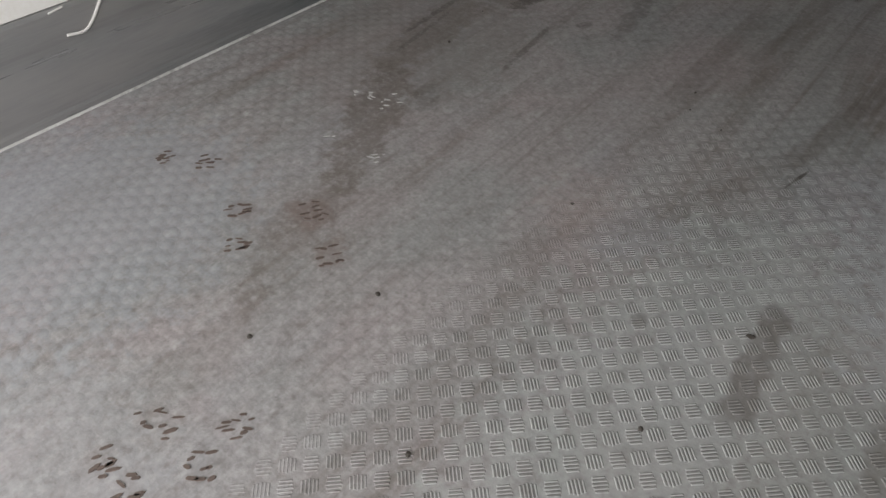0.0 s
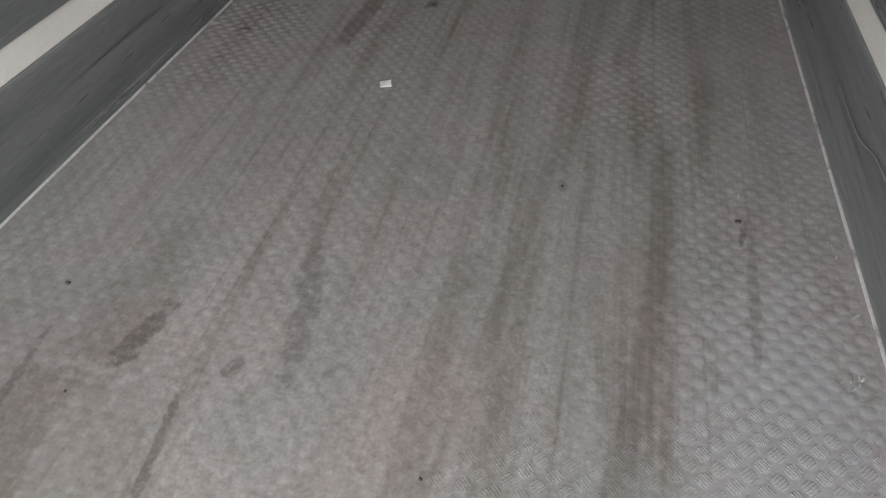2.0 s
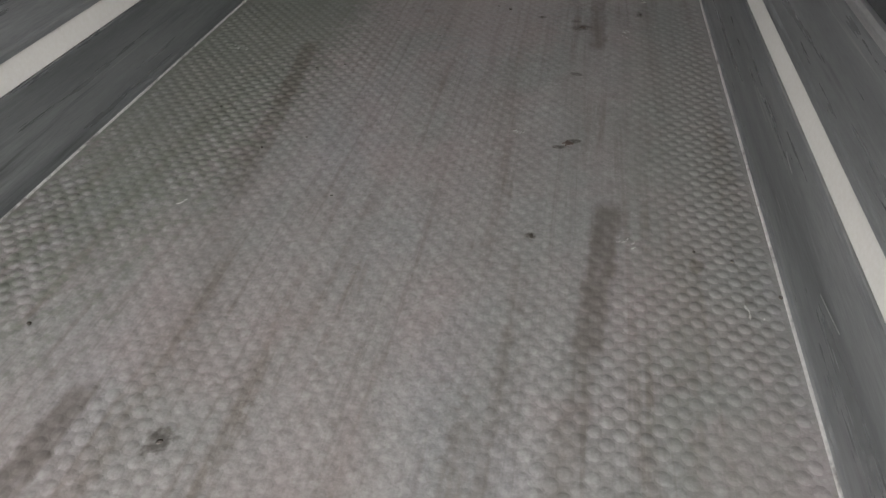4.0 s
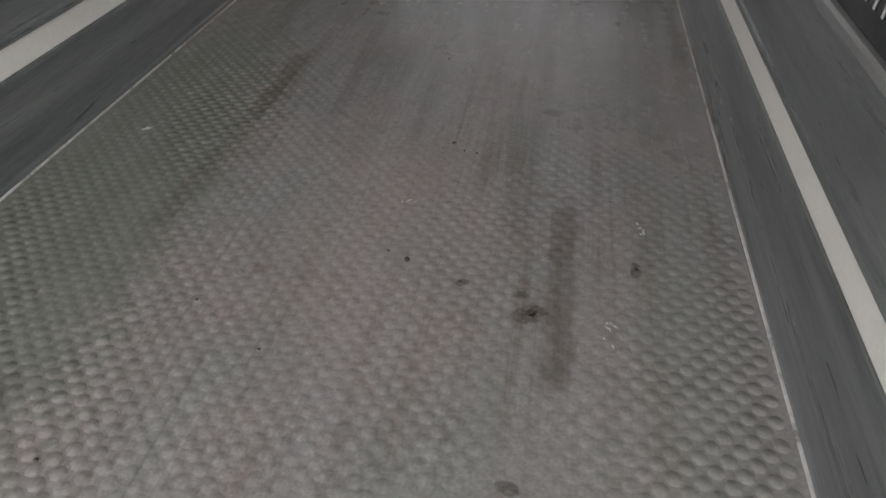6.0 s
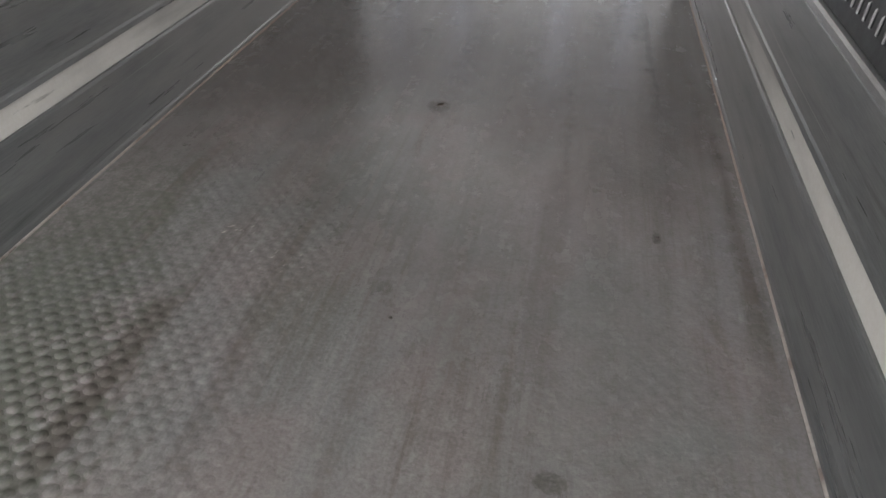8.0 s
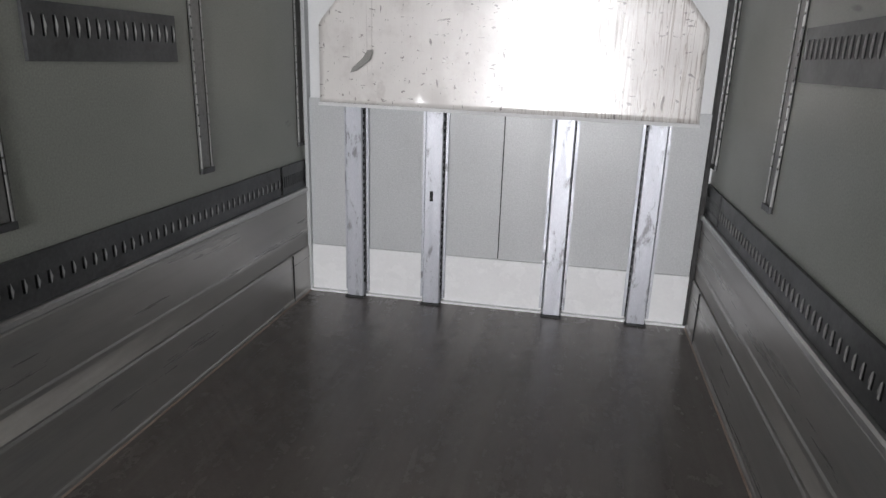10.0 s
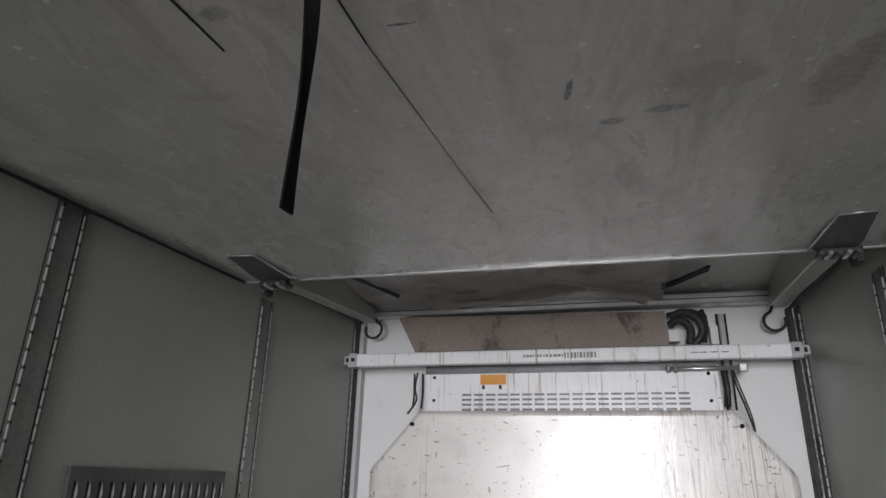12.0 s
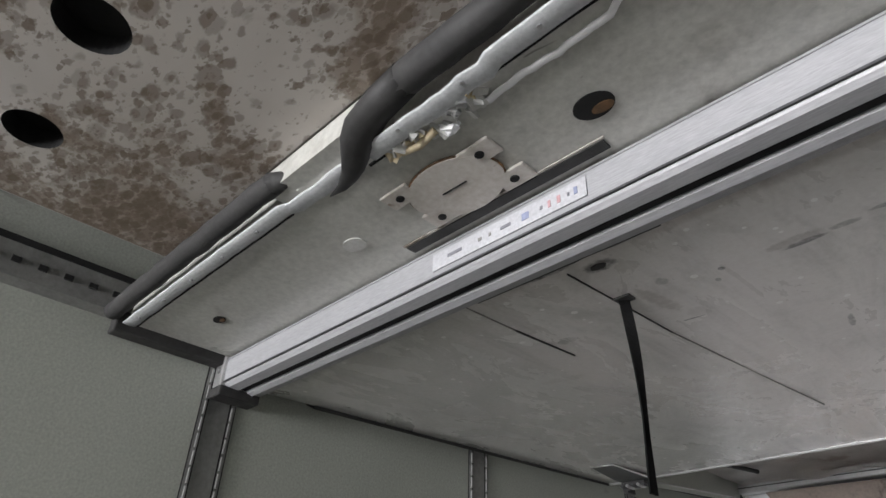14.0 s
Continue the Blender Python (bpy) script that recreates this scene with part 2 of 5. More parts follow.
    col = marks(t, col, (
        (-0.50, 2.55, 0.10, 0.36, 28, 0.62, br), (-0.71, 3.05, 0.11, 0.38, 8, 0.52, br), (-0.30, 2.10, 0.09, 0.25, 18, 0.42, br), (-0.22, 1.88, 0.035, 0.10, 40, 0.4, br), (-0.66, 3.6, 0.10, 0.35, 4, 0.35, br),
        (-0.80, 3.24, 0.014, 0.26, 5, 0.5, dk), (-0.735, 3.05, 0.012, 0.20, 8, 0.42, dk), (-0.580, 3.49, 0.034, 0.13, -15, 0.55, dk), (-0.312, 3.455, 0.022, 0.04, -25, 0.5, dk), (-0.205, 3.64, 0.038, 0.26, 11, 0.42, dk), (-0.30, 4.05, 0.03, 0.28, 8, 0.35, br),
        (-0.38, 3.20, 0.014, 0.20, 8, 0.5, dk), (-0.45, 2.75, 0.04, 0.09, 28, 0.28, dk), (0.586, 3.07, 0.005, 0.06, -13, 0.9, dk), (0.716, 2.58, 0.035, 0.025, 0, 0.35, dk), (0.49, 2.37, 0.020, 0.026, 0, 0.42, dk),
        (-0.32, 2.14, 0.07, 0.06, 0, 0.6, rd), (-0.17, 2.08, 0.05, 0.06, 0, 0.45, rd), (-0.46, 2.04, 0.05, 0.04, 0, 0.35, rd),
        (0.20, 3.2, 0.015, 0.4, -6, 0.3, br), (0.33, 3.7, 0.02, 0.5, -4, 0.3, br), (0.915, 3.95, 0.016, 0.25, -3, 0.45, br), (0.908, 4.19, 0.009, 0.06, -12, 0.5, dk), (0.386, 4.29, 0.014, 0.03, 0, 0.5, br), (0.40, 4.7, 0.02, 0.45, -3, 0.35, br),
        (-0.297, 5.41, 0.03, 0.045, -20, 0.75, dk), (-0.824, 5.43, 0.025, 0.02, 0, 0.7, dk), (-1.022, 5.03, 0.03, 0.016, 0, 0.7, dk), (0.535, 6.82, 0.030, 0.016, 15, 0.85, dk), (0.583, 6.87, 0.030, 0.016, 20, 0.85, dk), (0.472, 6.29, 0.022, 0.018, 0, 0.85, dk),
        (0.965, 6.25, 0.022, 0.035, -10, 0.6, br), (0.552, 8.0, 0.03, 0.02, 0, 0.6, dk), (0.577, 7.42, 0.032, 0.02, 0, 0.7, dk), (0.584, 7.93, 0.050, 0.032, 20, 0.7, dk), (0.872, 8.15, 0.018, 0.035, -10, 0.8, dk), (0.377, 8.02, 0.025, 0.02, 0, 0.7, dk),
        (-0.20, 7.98, 0.04, 0.03, 0, 0.6, rd), (0.585, 9.05, 0.048, 0.028, 0, 0.6, dk), (0.585, 8.48, 0.04, 0.02, 0, 0.6, rd), (0.665, 8.47, 0.04, 0.02, 0, 0.5, rd), (-0.036, 10.82, 0.055, 0.065, -30, 0.9, dk), (0.05, 9.6, 0.03, 0.03, 0, 0.4, dk), (0.876, 10.02, 0.02, 0.03, 0, 0.7, dk)), grain=17.0, tear=4.0)
    pebble = math_node(t, "MULTIPLY", noise_out(t, plain, 52.0, 2, 0.5, 0.3), 1.0)
    inner = span(t, math_node(t, "ADD", math_node(t, "ABSOLUTE", sep.outputs[0]), math_node(t, "MULTIPLY", broad, 0.5)), 0.95, 0.6, 0.25, 1.0)
    col = blend(t, math_node(t, "MULTIPLY", math_node(t, "MULTIPLY", span(t, pebble, 0.55, 0.72), 0.4), inner), col, (0.17, 0.145, 0.13))
    col = blend(t, math_node(t, "MULTIPLY", math_node(t, "MULTIPLY", span(t, pebble, 0.42, 0.28), 0.35), inner), col, (0.46, 0.43, 0.415))
    # the plate is rubbed smooth towards the bulkhead; its colour turns darker and browner there
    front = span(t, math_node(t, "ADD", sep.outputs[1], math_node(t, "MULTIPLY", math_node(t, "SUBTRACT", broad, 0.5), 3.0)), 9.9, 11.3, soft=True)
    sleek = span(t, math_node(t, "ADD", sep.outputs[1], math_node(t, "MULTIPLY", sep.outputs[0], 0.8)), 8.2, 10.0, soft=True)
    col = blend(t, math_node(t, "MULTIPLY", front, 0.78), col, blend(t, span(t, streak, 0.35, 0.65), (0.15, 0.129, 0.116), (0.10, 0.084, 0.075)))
    t.links.new(col, p.inputs["Base Color"])
    dull = span(t, math_node(t, "ADD", math_node(t, "MULTIPLY", streak, 0.5), math_node(t, "MULTIPLY", spot, 0.5)), 0.35, 0.65, 0.5, 0.66)
    t.links.new(math_node(t, "SUBTRACT", math_node(t, "SUBTRACT", dull, math_node(t, "MULTIPLY", sleek, 0.33)), math_node(t, "MULTIPLY", rubbed, 0.06)), p.inputs["Roughness"])
    p.inputs["Metallic"].default_value = 0.12
    b = t.nodes.new("ShaderNodeBump")
    b.inputs["Strength"].default_value, b.inputs["Distance"].default_value = 0.18, 0.003
    t.links.new(math_node(t, "ADD", fine, math_node(t, "MULTIPLY", spot, 1.5)), b.inputs["Height"])
    t.links.new(b.outputs[0], p.inputs["Normal"])
    return m


def plain_surface(name, colour, rough=0.5, metal=0.0):
    return surface(name, tuple(c * 0.88 for c in colour), tuple(min(1, c * 1.1) for c in colour), (max(0.05, rough - 0.08), rough + 0.1), metal, big=5, fine=120, bump=0.06)


def panel_surface():
    """Grey laminate of the partition: gloss painted as a paler middle, dark smudges, sparse pale specks, fine dimples
    towards the front.
    """
    m, t, p = nodes_of("scuffed_grey_partition_laminate")
    plain = coords(t)
    sep = t.nodes.new("ShaderNodeSeparateXYZ")
    t.links.new(plain, sep.inputs[0])
    broad = noise_out(t, plain, 1.3, 6, 0.6, 0.4)
    cloud = noise_out(t, coords(t, (1.6, 0.7, 1)), 3.2, 6, 0.65, 0.5)
    fine = noise_out(t, plain, 80.0, 3)
    col = blend(t, span(t, broad, 0.32, 0.68), (0.48, 0.487, 0.46), (0.60, 0.595, 0.57))
    # broad gloss across the middle, put into the colour as a pale pinkish tint
    sheen = math_node(t, "ADD", math_node(t, "ABSOLUTE", math_node(t, "SUBTRACT", sep.outputs[0], 0.15)), math_node(t, "MULTIPLY", math_node(t, "SUBTRACT", cloud, 0.5), 1.1))
    col = blend(t, span(t, sheen, 0.75, 0.25, 0.0, 0.75, soft=True), col, (0.70, 0.665, 0.645))
    col = blend(t, math_node(t, "MULTIPLY", span(t, cloud, 0.55, 0.72), 0.55), col, (0.30, 0.295, 0.28))
    streak = noise_out(t, coords(t, (9, 0.9, 1)), 1.4, 5, 0.6, 0.3)
    col = blend(t, math_node(t, "MULTIPLY", span(t, streak, 0.56, 0.70), 0.4), col, (0.30, 0.29, 0.28))
    speck = t.nodes.new("ShaderNodeTexVoronoi")
    speck.inputs["Scale"].default_value = 26.0
    t.links.new(coords(t), speck.inputs["Vector"])
    size = t.nodes.new("ShaderNodeSeparateColor")
    t.links.new(speck.outputs["Color"], size.inputs[0])
    dots = math_node(t, "LESS_THAN", speck.outputs["Distance"], span(t, size.outputs[0], 0.55, 1.0, 0.0, 0.21))
    col = blend(t, math_node(t, "MULTIPLY", dots, 0.9), col, (0.84, 0.83, 0.81))
    col = blend(t, 0.3, col, blend(t, span(t, fine, 0.25, 0.75), (0.3, 0.3, 0.3), (0.7, 0.7, 0.7)), "OVERLAY")
    dk, br, lt = (0.10, 0.095, 0.09), (0.25, 0.22, 0.20), (0.78, 0.77, 0.75)
    col = marks(t, col, (
        (-0.195, 10.010, 0.13, 0.016, 8, 0.85, (0.05, 0.05, 0.05)), (-0.036, 10.068, 0.040, 0.024, 0, 0.8, dk), (-0.028, 10.285, 0.020, 0.09, -8, 0.55, br), (0.008, 10.40, 0.03, 0.03, 0, 0.3, br),
        (0.283, 10.262, 0.045, 0.009, -3, 0.9, dk), (0.27, 10.245, 0.06, 0.018, -3, 0.5, br), (0.355, 10.25, 0.03, 0.010, 0, 0.55, dk), (0.425, 10.235, 0.03, 0.008, 0, 0.6, dk), (0.53, 10.195, 0.022, 0.008, 0, 0.8, dk), (0.585, 10.18, 0.008, 0.010, 0, 0.8, dk),
        (0.234, 10.690, 0.008, 0.040, 12, 0.9, dk), (-0.018, 10.425, 0.028, 0.004, 4, 0.95, dk), (0.02, 10.215, 0.014, 0.018, 0, 0.5, dk), (0.13, 10.25, 0.008, 0.008, 0, 0.9, dk), (0.105, 10.29, 0.006, 0.009, 0, 0.6, dk),
        (0.42, 10.80, 0.05, 0.016, 0, 0.6, dk), (0.315, 10.83, 0.028, 0.016, 0, 0.6, dk), (0.049, 10.857, 0.016, 0.014, 0, 0.9, lt), (0.72, 10.75, 0.05, 0.13, 10, 0.45, br), (0.5, 10.7, 0.10, 0.05, 0, 0.35, br),
        (-0.30, 10.33, 0.03, 0.02, 0, 0.4, dk), (-0.47, 10.55, 0.08, 0.02, 10, 0.25, br), (0.35, 11.1, 0.04, 0.09, 0, 0.3, br)))
    t.links.new(col, p.inputs["Base Color"])
    t.links.new(span(t, cloud, 0.3, 0.7, 0.20, 0.36), p.inputs["Roughness"])
    dimple = math_node(t, "MULTIPLY", noise_out(t, plain, 55.0, 2), span(t, math_node(t, "ADD", sep.outputs[1], cloud), 11.1, 11.8, 0.05, 1.8, soft=True))
    b = t.nodes.new("ShaderNodeBump")
    b.inputs["Strength"].default_value, b.inputs["Distance"].default_value = 0.36, 0.004
    t.links.new(math_node(t, "ADD", dimple, math_node(t, "MULTIPLY", noise_out(t, plain, 6.0, 2), 0.35)), b.inputs["Height"])
    t.links.new(b.outputs[0], p.inputs["Normal"])
    return m


def pan_surface():
    """Off-white pan with brown stains and clustered round spots of rust and mould."""
    m, t, p = nodes_of("stained_off_white_evaporator_pan")
    plain = coords(t)
    broad = noise_out(t, plain, 1.8, 6, 0.6, 0.4)
    col = blend(t, span(t, broad, 0.35, 0.65), (0.54, 0.512, 0.478), (0.42, 0.388, 0.352))
    px = t.nodes.new("ShaderNodeSeparateXYZ")
    t.links.new(plain, px.inputs[0])
    cluster = math_node(t, "ADD", noise_out(t, plain, 4.2, 5, 0.65, 0.6), span(t, px.outputs[0], 0.5, -0.8, -0.05, 0.07))
    col = blend(t, math_node(t, "MULTIPLY", span(t, cluster, 0.52, 0.68, soft=True), 0.65), col, (0.265, 0.205, 0.152))
    for scale, lo, reach, dark, off in ((25.0, 0.14, 0.66, 0.72, 0.0), (43.0, 0.08, 0.66, 0.8, 3.1), (72.0, 0.22, 0.64, 0.7, 7.7)):
        v = t.nodes.new("ShaderNodeTexVoronoi")
        v.inputs["Scale"].default_value = scale
        wob = t.nodes.new("ShaderNodeMix")
        wob.data_type = "RGBA"
        wob.inputs[0].default_value = 0.018
        nz = t.nodes.new("ShaderNodeTexNoise")
        nz.inputs["Scale"].default_value = scale * 1.6
        shift = t.nodes.new("ShaderNodeMapping")
        shift.inputs["Location"].default_value = (off, off, 0)
        shift.inputs["Scale"].default_value = (0.75, 1.25, 1)
        t.links.new(plain, shift.inputs[0])
        t.links.new(shift.outputs[0], nz.inputs["Vector"])
        t.links.new(shift.outputs[0], wob.inputs[6])
        t.links.new(nz.outputs["Color"], wob.inputs[7])
        t.links.new(wob.outputs[2], v.inputs["Vector"])
        pick = t.nodes.new("ShaderNodeSeparateColor")
        t.links.new(v.outputs["Color"], pick.inputs[0])
        chance = math_node(t, "ADD", pick.outputs[0], math_node(t, "MULTIPLY", math_node(t, "SUBTRACT", cluster, 0.455), 3.4))
        size = span(t, chance, lo, 1.2, 0.0, reach)
        edge = math_node(t, "SUBTRACT", size, v.outputs["Distance"])
        mask = math_node(t, "MULTIPLY", span(t, edge, -0.03, 0.16, soft=True), math_node(t, "MULTIPLY", span(t, pick.outputs[1], 0, 1, 0.4, 1.0), dark))
        col = blend(t, mask, col, (0.135, 0.098, 0.068))
    t.links.new(col, p.inputs["Base Color"])
    p.inputs["Roughness"].default_value = 0.58
    b = t.nodes.new("ShaderNodeBump")
    b.inputs["Strength"].default_value, b.inputs["Distance"].default_value = 0.12, 0.004
    t.links.new(noise_out(t, plain, 30.0, 4), b.inputs["Height"])
    t.links.new(b.outputs[0], p.inputs["Normal"])
    return m


def toned_along(m, y0, y1, colour, most):
    """Blends a second colour raggedly over a material, growing along the trailer."""
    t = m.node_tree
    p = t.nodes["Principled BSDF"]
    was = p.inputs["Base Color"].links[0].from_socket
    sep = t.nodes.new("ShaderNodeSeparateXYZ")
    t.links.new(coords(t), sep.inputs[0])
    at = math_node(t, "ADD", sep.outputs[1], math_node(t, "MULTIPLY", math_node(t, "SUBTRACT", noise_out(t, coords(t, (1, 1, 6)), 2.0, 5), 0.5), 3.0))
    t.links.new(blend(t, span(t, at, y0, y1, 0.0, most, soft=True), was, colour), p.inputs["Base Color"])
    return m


def baffle_surface():
    """Cream plate with dark dashes, brown drip lines on one half and an uneven gloss."""
    m, t, p = nodes_of("scuffed_cream_baffle_plate")
    plain = coords(t)
    sep = t.nodes.new("ShaderNodeSeparateXYZ")
    t.links.new(plain, sep.inputs[0])
    broad = noise_out(t, plain, 1.8, 6, 0.6, 0.4)
    col = blend(t, span(t, broad, 0.35, 0.65), (0.72, 0.70, 0.675), (0.83, 0.805, 0.78))
    cloud = noise_out(t, plain, 6.0, 5, 0.65)
    col = blend(t, math_node(t, "MULTIPLY", span(t, cloud, 0.52, 0.7), 0.45), col, (0.48, 0.445, 0.42))
    where = math_node(t, "ADD", sep.outputs[0], math_node(t, "MULTIPLY", math_node(t, "SUBTRACT", broad, 0.5), 0.9))
    wet = span(t, where, 0.05, 0.35, 0.06, 1.0, soft=True)
    for sx, sz, width, k, tint in ((26, 1.1, 0.020, 0.75, (0.33, 0.28, 0.25)), (48, 1.6, 0.030, 0.6, (0.86, 0.85, 0.83)), (40, 2.2, 0.018, 0.6, (0.40, 0.35, 0.31))):
        n = noise_out(t, coords(t, (sx, 1, sz)), 1.0, 2, 0.5, 0.5)
        line = span(t, math_node(t, "ABSOLUTE", math_node(t, "SUBTRACT", n, 0.5)), width, width * 0.3)
        col = blend(t, math_node(t, "MULTIPLY", math_node(t, "MULTIPLY", line, k), wet), col, tint)
    for st, lo, k in (((16, 1, 46), 0.665, 0.8), ((42, 1, 15), 0.67, 0.8), ((70, 1, 60), 0.705, 0.7)):
        n = noise_out(t, coords(t, st), 1.0, 2, 0.6, 0.4)
        col = blend(t, math_node(t, "MULTIPLY", span(t, n, lo, lo + 0.025), k), col, (0.20, 0.18, 0.17))
    col = marks(t, col, ((-0.715, 1.70, 0.0022, 0.30, 0, 0.6, (0.3, 0.27, 0.25)), (-0.745, 1.62, 0.002, 0.24, 1, 0.5, (0.3, 0.27, 0.25)), (-0.66, 1.33, 0.03, 0.06, 0, 0.35, (0.4, 0.36, 0.34)), (0.42, 1.35, 0.04, 0.07, 0, 0.35, (0.35, 0.31, 0.29)),
                         (0.0, 1.995, 0.9, 0.010, 0, 0.5, (0.42, 0.36, 0.32)), (0.40, 1.47, 0.03, 0.005, 0, 0.8, (0.15, 0.13, 0.12)), (-0.33, 1.38, 0.006, 0.025, 10, 0.8, (0.15, 0.13, 0.12)), (-0.30, 1.72, 0.04, 0.005, 8, 0.7, (0.15, 0.13, 0.12))), axes=(0, 2))
    t.links.new(col, p.inputs["Base Color"])
    t.links.new(span(t, cloud, 0.3, 0.7, 0.15, 0.28), p.inputs["Roughness"])
    p.inputs["Specular IOR Level"].default_value = 0.75
    b = t.nodes.new("ShaderNodeBump")
    b.inputs["Strength"].default_value, b.inputs["Distance"].default_value = 0.10, 0.004
    ripple = math_node(t, "MULTIPLY", noise_out(t, coords(t, (30, 1, 1.2)), 1.0, 3), math_node(t, "MULTIPLY", wet, 1.6))
    t.links.new(math_node(t, "ADD", ripple, math_node(t, "MULTIPLY", noise_out(t, plain, 9.0, 4), 0.35)), b.inputs["Height"])
    t.links.new(b.outputs[0], p.inputs["Normal"])
    return m


M_FLOOR = floor_surface()
M_WALL = surface("grey_white_wall_laminate", (0.340, 0.358, 0.318), (0.400, 0.418, 0.373), (0.30, 0.42), big=0.9, fine=140, bump=0.025,
                 stain=(0.29, 0.295, 0.27), stain_scale=2.2, stain_at=(0.62, 0.8), scratch=(0.22, 0.22, 0.2), scratch_stretch=(3, 3, 9), scratch_at=(0.74, 0.8))
M_KICK = surface("scuffed_aluminium_kick_plate", (0.178, 0.187, 0.190), (0.345, 0.354, 0.358), (0.24, 0.42), 0.5, big=1.2, fine=40, stretch=(4, 0.35, 7), bump=0.05,
                 stain=(0.09, 0.094, 0.095), stain_scale=1.3, stain_at=(0.55, 0.78), stain_stretch=(3, 0.45, 13),
                 scratch=(0.48, 0.48, 0.47), scratch_stretch=(20, 0.8, 75), scratch_at=(0.70, 0.76))
M_STRIPE = surface("white_laminate_strip", (0.76, 0.735, 0.69), (0.84, 0.815, 0.77), (0.35, 0.5), big=1.2, fine=90, bump=0.04,
                   stain=(0.42, 0.41, 0.38), stain_scale=3, stain_at=(0.66, 0.76), stain_stretch=(2, 1, 6), scratch=(0.3, 0.3, 0.29), scratch_stretch=(20, 3, 40), scratch_at=(0.76, 0.8))
M_SEALANT = surface("worn_pale_sealant", (0.46, 0.45, 0.43), (0.60, 0.59, 0.57), (0.4, 0.6), big=2.5, fine=60, stretch=(1, 1, 1), bump=0.2, stain=(0.22, 0.21, 0.2), stain_scale=7, stain_at=(0.52, 0.64))
# kick plates paler at both ends: glossy reflections put into the colour
toned_along(M_KICK, 3.4, 1.2, (0.40, 0.385, 0.37), 0.8)
toned_along(M_KICK, 9.2, 11.8, (0.45, 0.435, 0.415), 0.75)
# white strip fades to grey towards the bulkhead
toned_along(M_STRIPE, 9.0, 12.4, (0.31, 0.30, 0.285), 0.95)
# brown grime on the sealing line towards the bulkhead
toned_along(M_SEALANT, 8.0, 11.5, (0.33, 0.235, 0.18), 0.85)
M_TRIM = surface("brushed_aluminium_trim", (0.50, 0.50, 0.50), (0.62, 0.62, 0.62), (0.3, 0.45), 0.8, big=2, fine=60, stretch=(6, 0.6, 6), bump=0.08)
M_RAIL = surface("dull_galvanised_rail", (0.075, 0.078, 0.080), (0.125, 0.127, 0.13), (0.35, 0.5), 0.6, big=3, fine=70, bump=0.1,
                 stain=(0.08, 0.08, 0.08), stain_scale=6, stain_at=(0.55, 0.7))
M_TRACK = surface("grey_steel_track", (0.22, 0.22, 0.215), (0.31, 0.31, 0.30), (0.35, 0.5), 0.5, big=4, fine=60, bump=0.1)
M_LIP = surface("dull_zinc_lip", (0.25, 0.25, 0.245), (0.36, 0.36, 0.35), (0.4, 0.55), 0.4, big=4, fine=60, bump=0.08)
# near-black for slots and holes, and for shade painted as thin strips
M_DARK = plain_surface("dark_slot_and_shade", (0.008, 0.008, 0.008), 0.9)
M_SEAL = surface("dusty_dark_seal", (0.022, 0.022, 0.022), (0.05, 0.049, 0.048), (0.6, 0.8), big=3, fine=80, bump=0.2)
M_RUBBER = surface("black_rubber", (0.018, 0.018, 0.018), (0.035, 0.034, 0.033), (0.5, 0.75), big=6, fine=80, bump=0.2)
M_WEB = surface("black_webbing", (0.003, 0.003, 0.003), (0.007, 0.007, 0.007), (0.85, 0.98), big=20, fine=300, bump=0.4)
M_WEB.node_tree.nodes["Principled BSDF"].inputs["Specular IOR Level"].default_value = 0.15
M_PANEL = panel_surface()
M_HEAD = surface("grey_header_laminate", (0.435, 0.437, 0.405), (0.515, 0.512, 0.475), (0.26, 0.38), big=2.0, fine=70, bump=0.06, bump_scale=20, stain=(0.30, 0.285, 0.26), stain_scale=3.5, stain_at=(0.56, 0.74), scratch=(0.25, 0.24, 0.22), scratch_stretch=(14, 30, 20), scratch_at=(0.74, 0.78))
M_COVER = surface("worn_beige_cover", (0.55, 0.515, 0.47), (0.65, 0.615, 0.57), (0.35, 0.5), big=9, fine=90, bump=0.08, stain=(0.28, 0.22, 0.17), stain_scale=14, stain_at=(0.6, 0.7))
M_CEIL = surface("white_ceiling_laminate", (0.50, 0.50, 0.48), (0.60, 0.60, 0.575), (0.4, 0.5), big=1.3, fine=80, bump=0.06)
M_BULK = surface("white_bulkhead_laminate", (0.465, 0.48, 0.485), (0.53, 0.545, 0.55), (0.30, 0.42), big=1.2, fine=120, bump=0.04,
                 stain=(0.42, 0.42, 0.415), stain_scale=2.5, stain_at=(0.62, 0.8), stain_stretch=(4, 1, 0.6))
M_BULKW = surface("white_upper_bulkhead", (0.72, 0.73, 0.735), (0.79, 0.80, 0.805), (0.30, 0.42), big=1.2, fine=120, bump=0.04, stain=(0.5, 0.5, 0.49), stain_scale=2.5, stain_at=(0.62, 0.8), stain_stretch=(3, 1, 0.8))
M_POST = surface("scratched_aluminium_post", (0.40, 0.415, 0.455), (0.52, 0.535, 0.575), (0.34, 0.48), 0.4, big=2.5, fine=60, stretch=(6, 6, 0.7), bump=0.08,
                 stain=(0.20, 0.20, 0.21), stain_scale=8, stain_at=(0.55, 0.66), stain_stretch=(2, 2, 0.8))
M_DEFLECT = baffle_surface()
M_KWHITE = surface("white_kick_panel", (0.80, 0.805, 0.81), (0.86, 0.865, 0.87), (0.20, 0.32), 0.0, big=2, fine=50, bump=0.06,
                   stain=(0.55, 0.50, 0.46), stain_scale=4, stain_at=(0.62, 0.75))
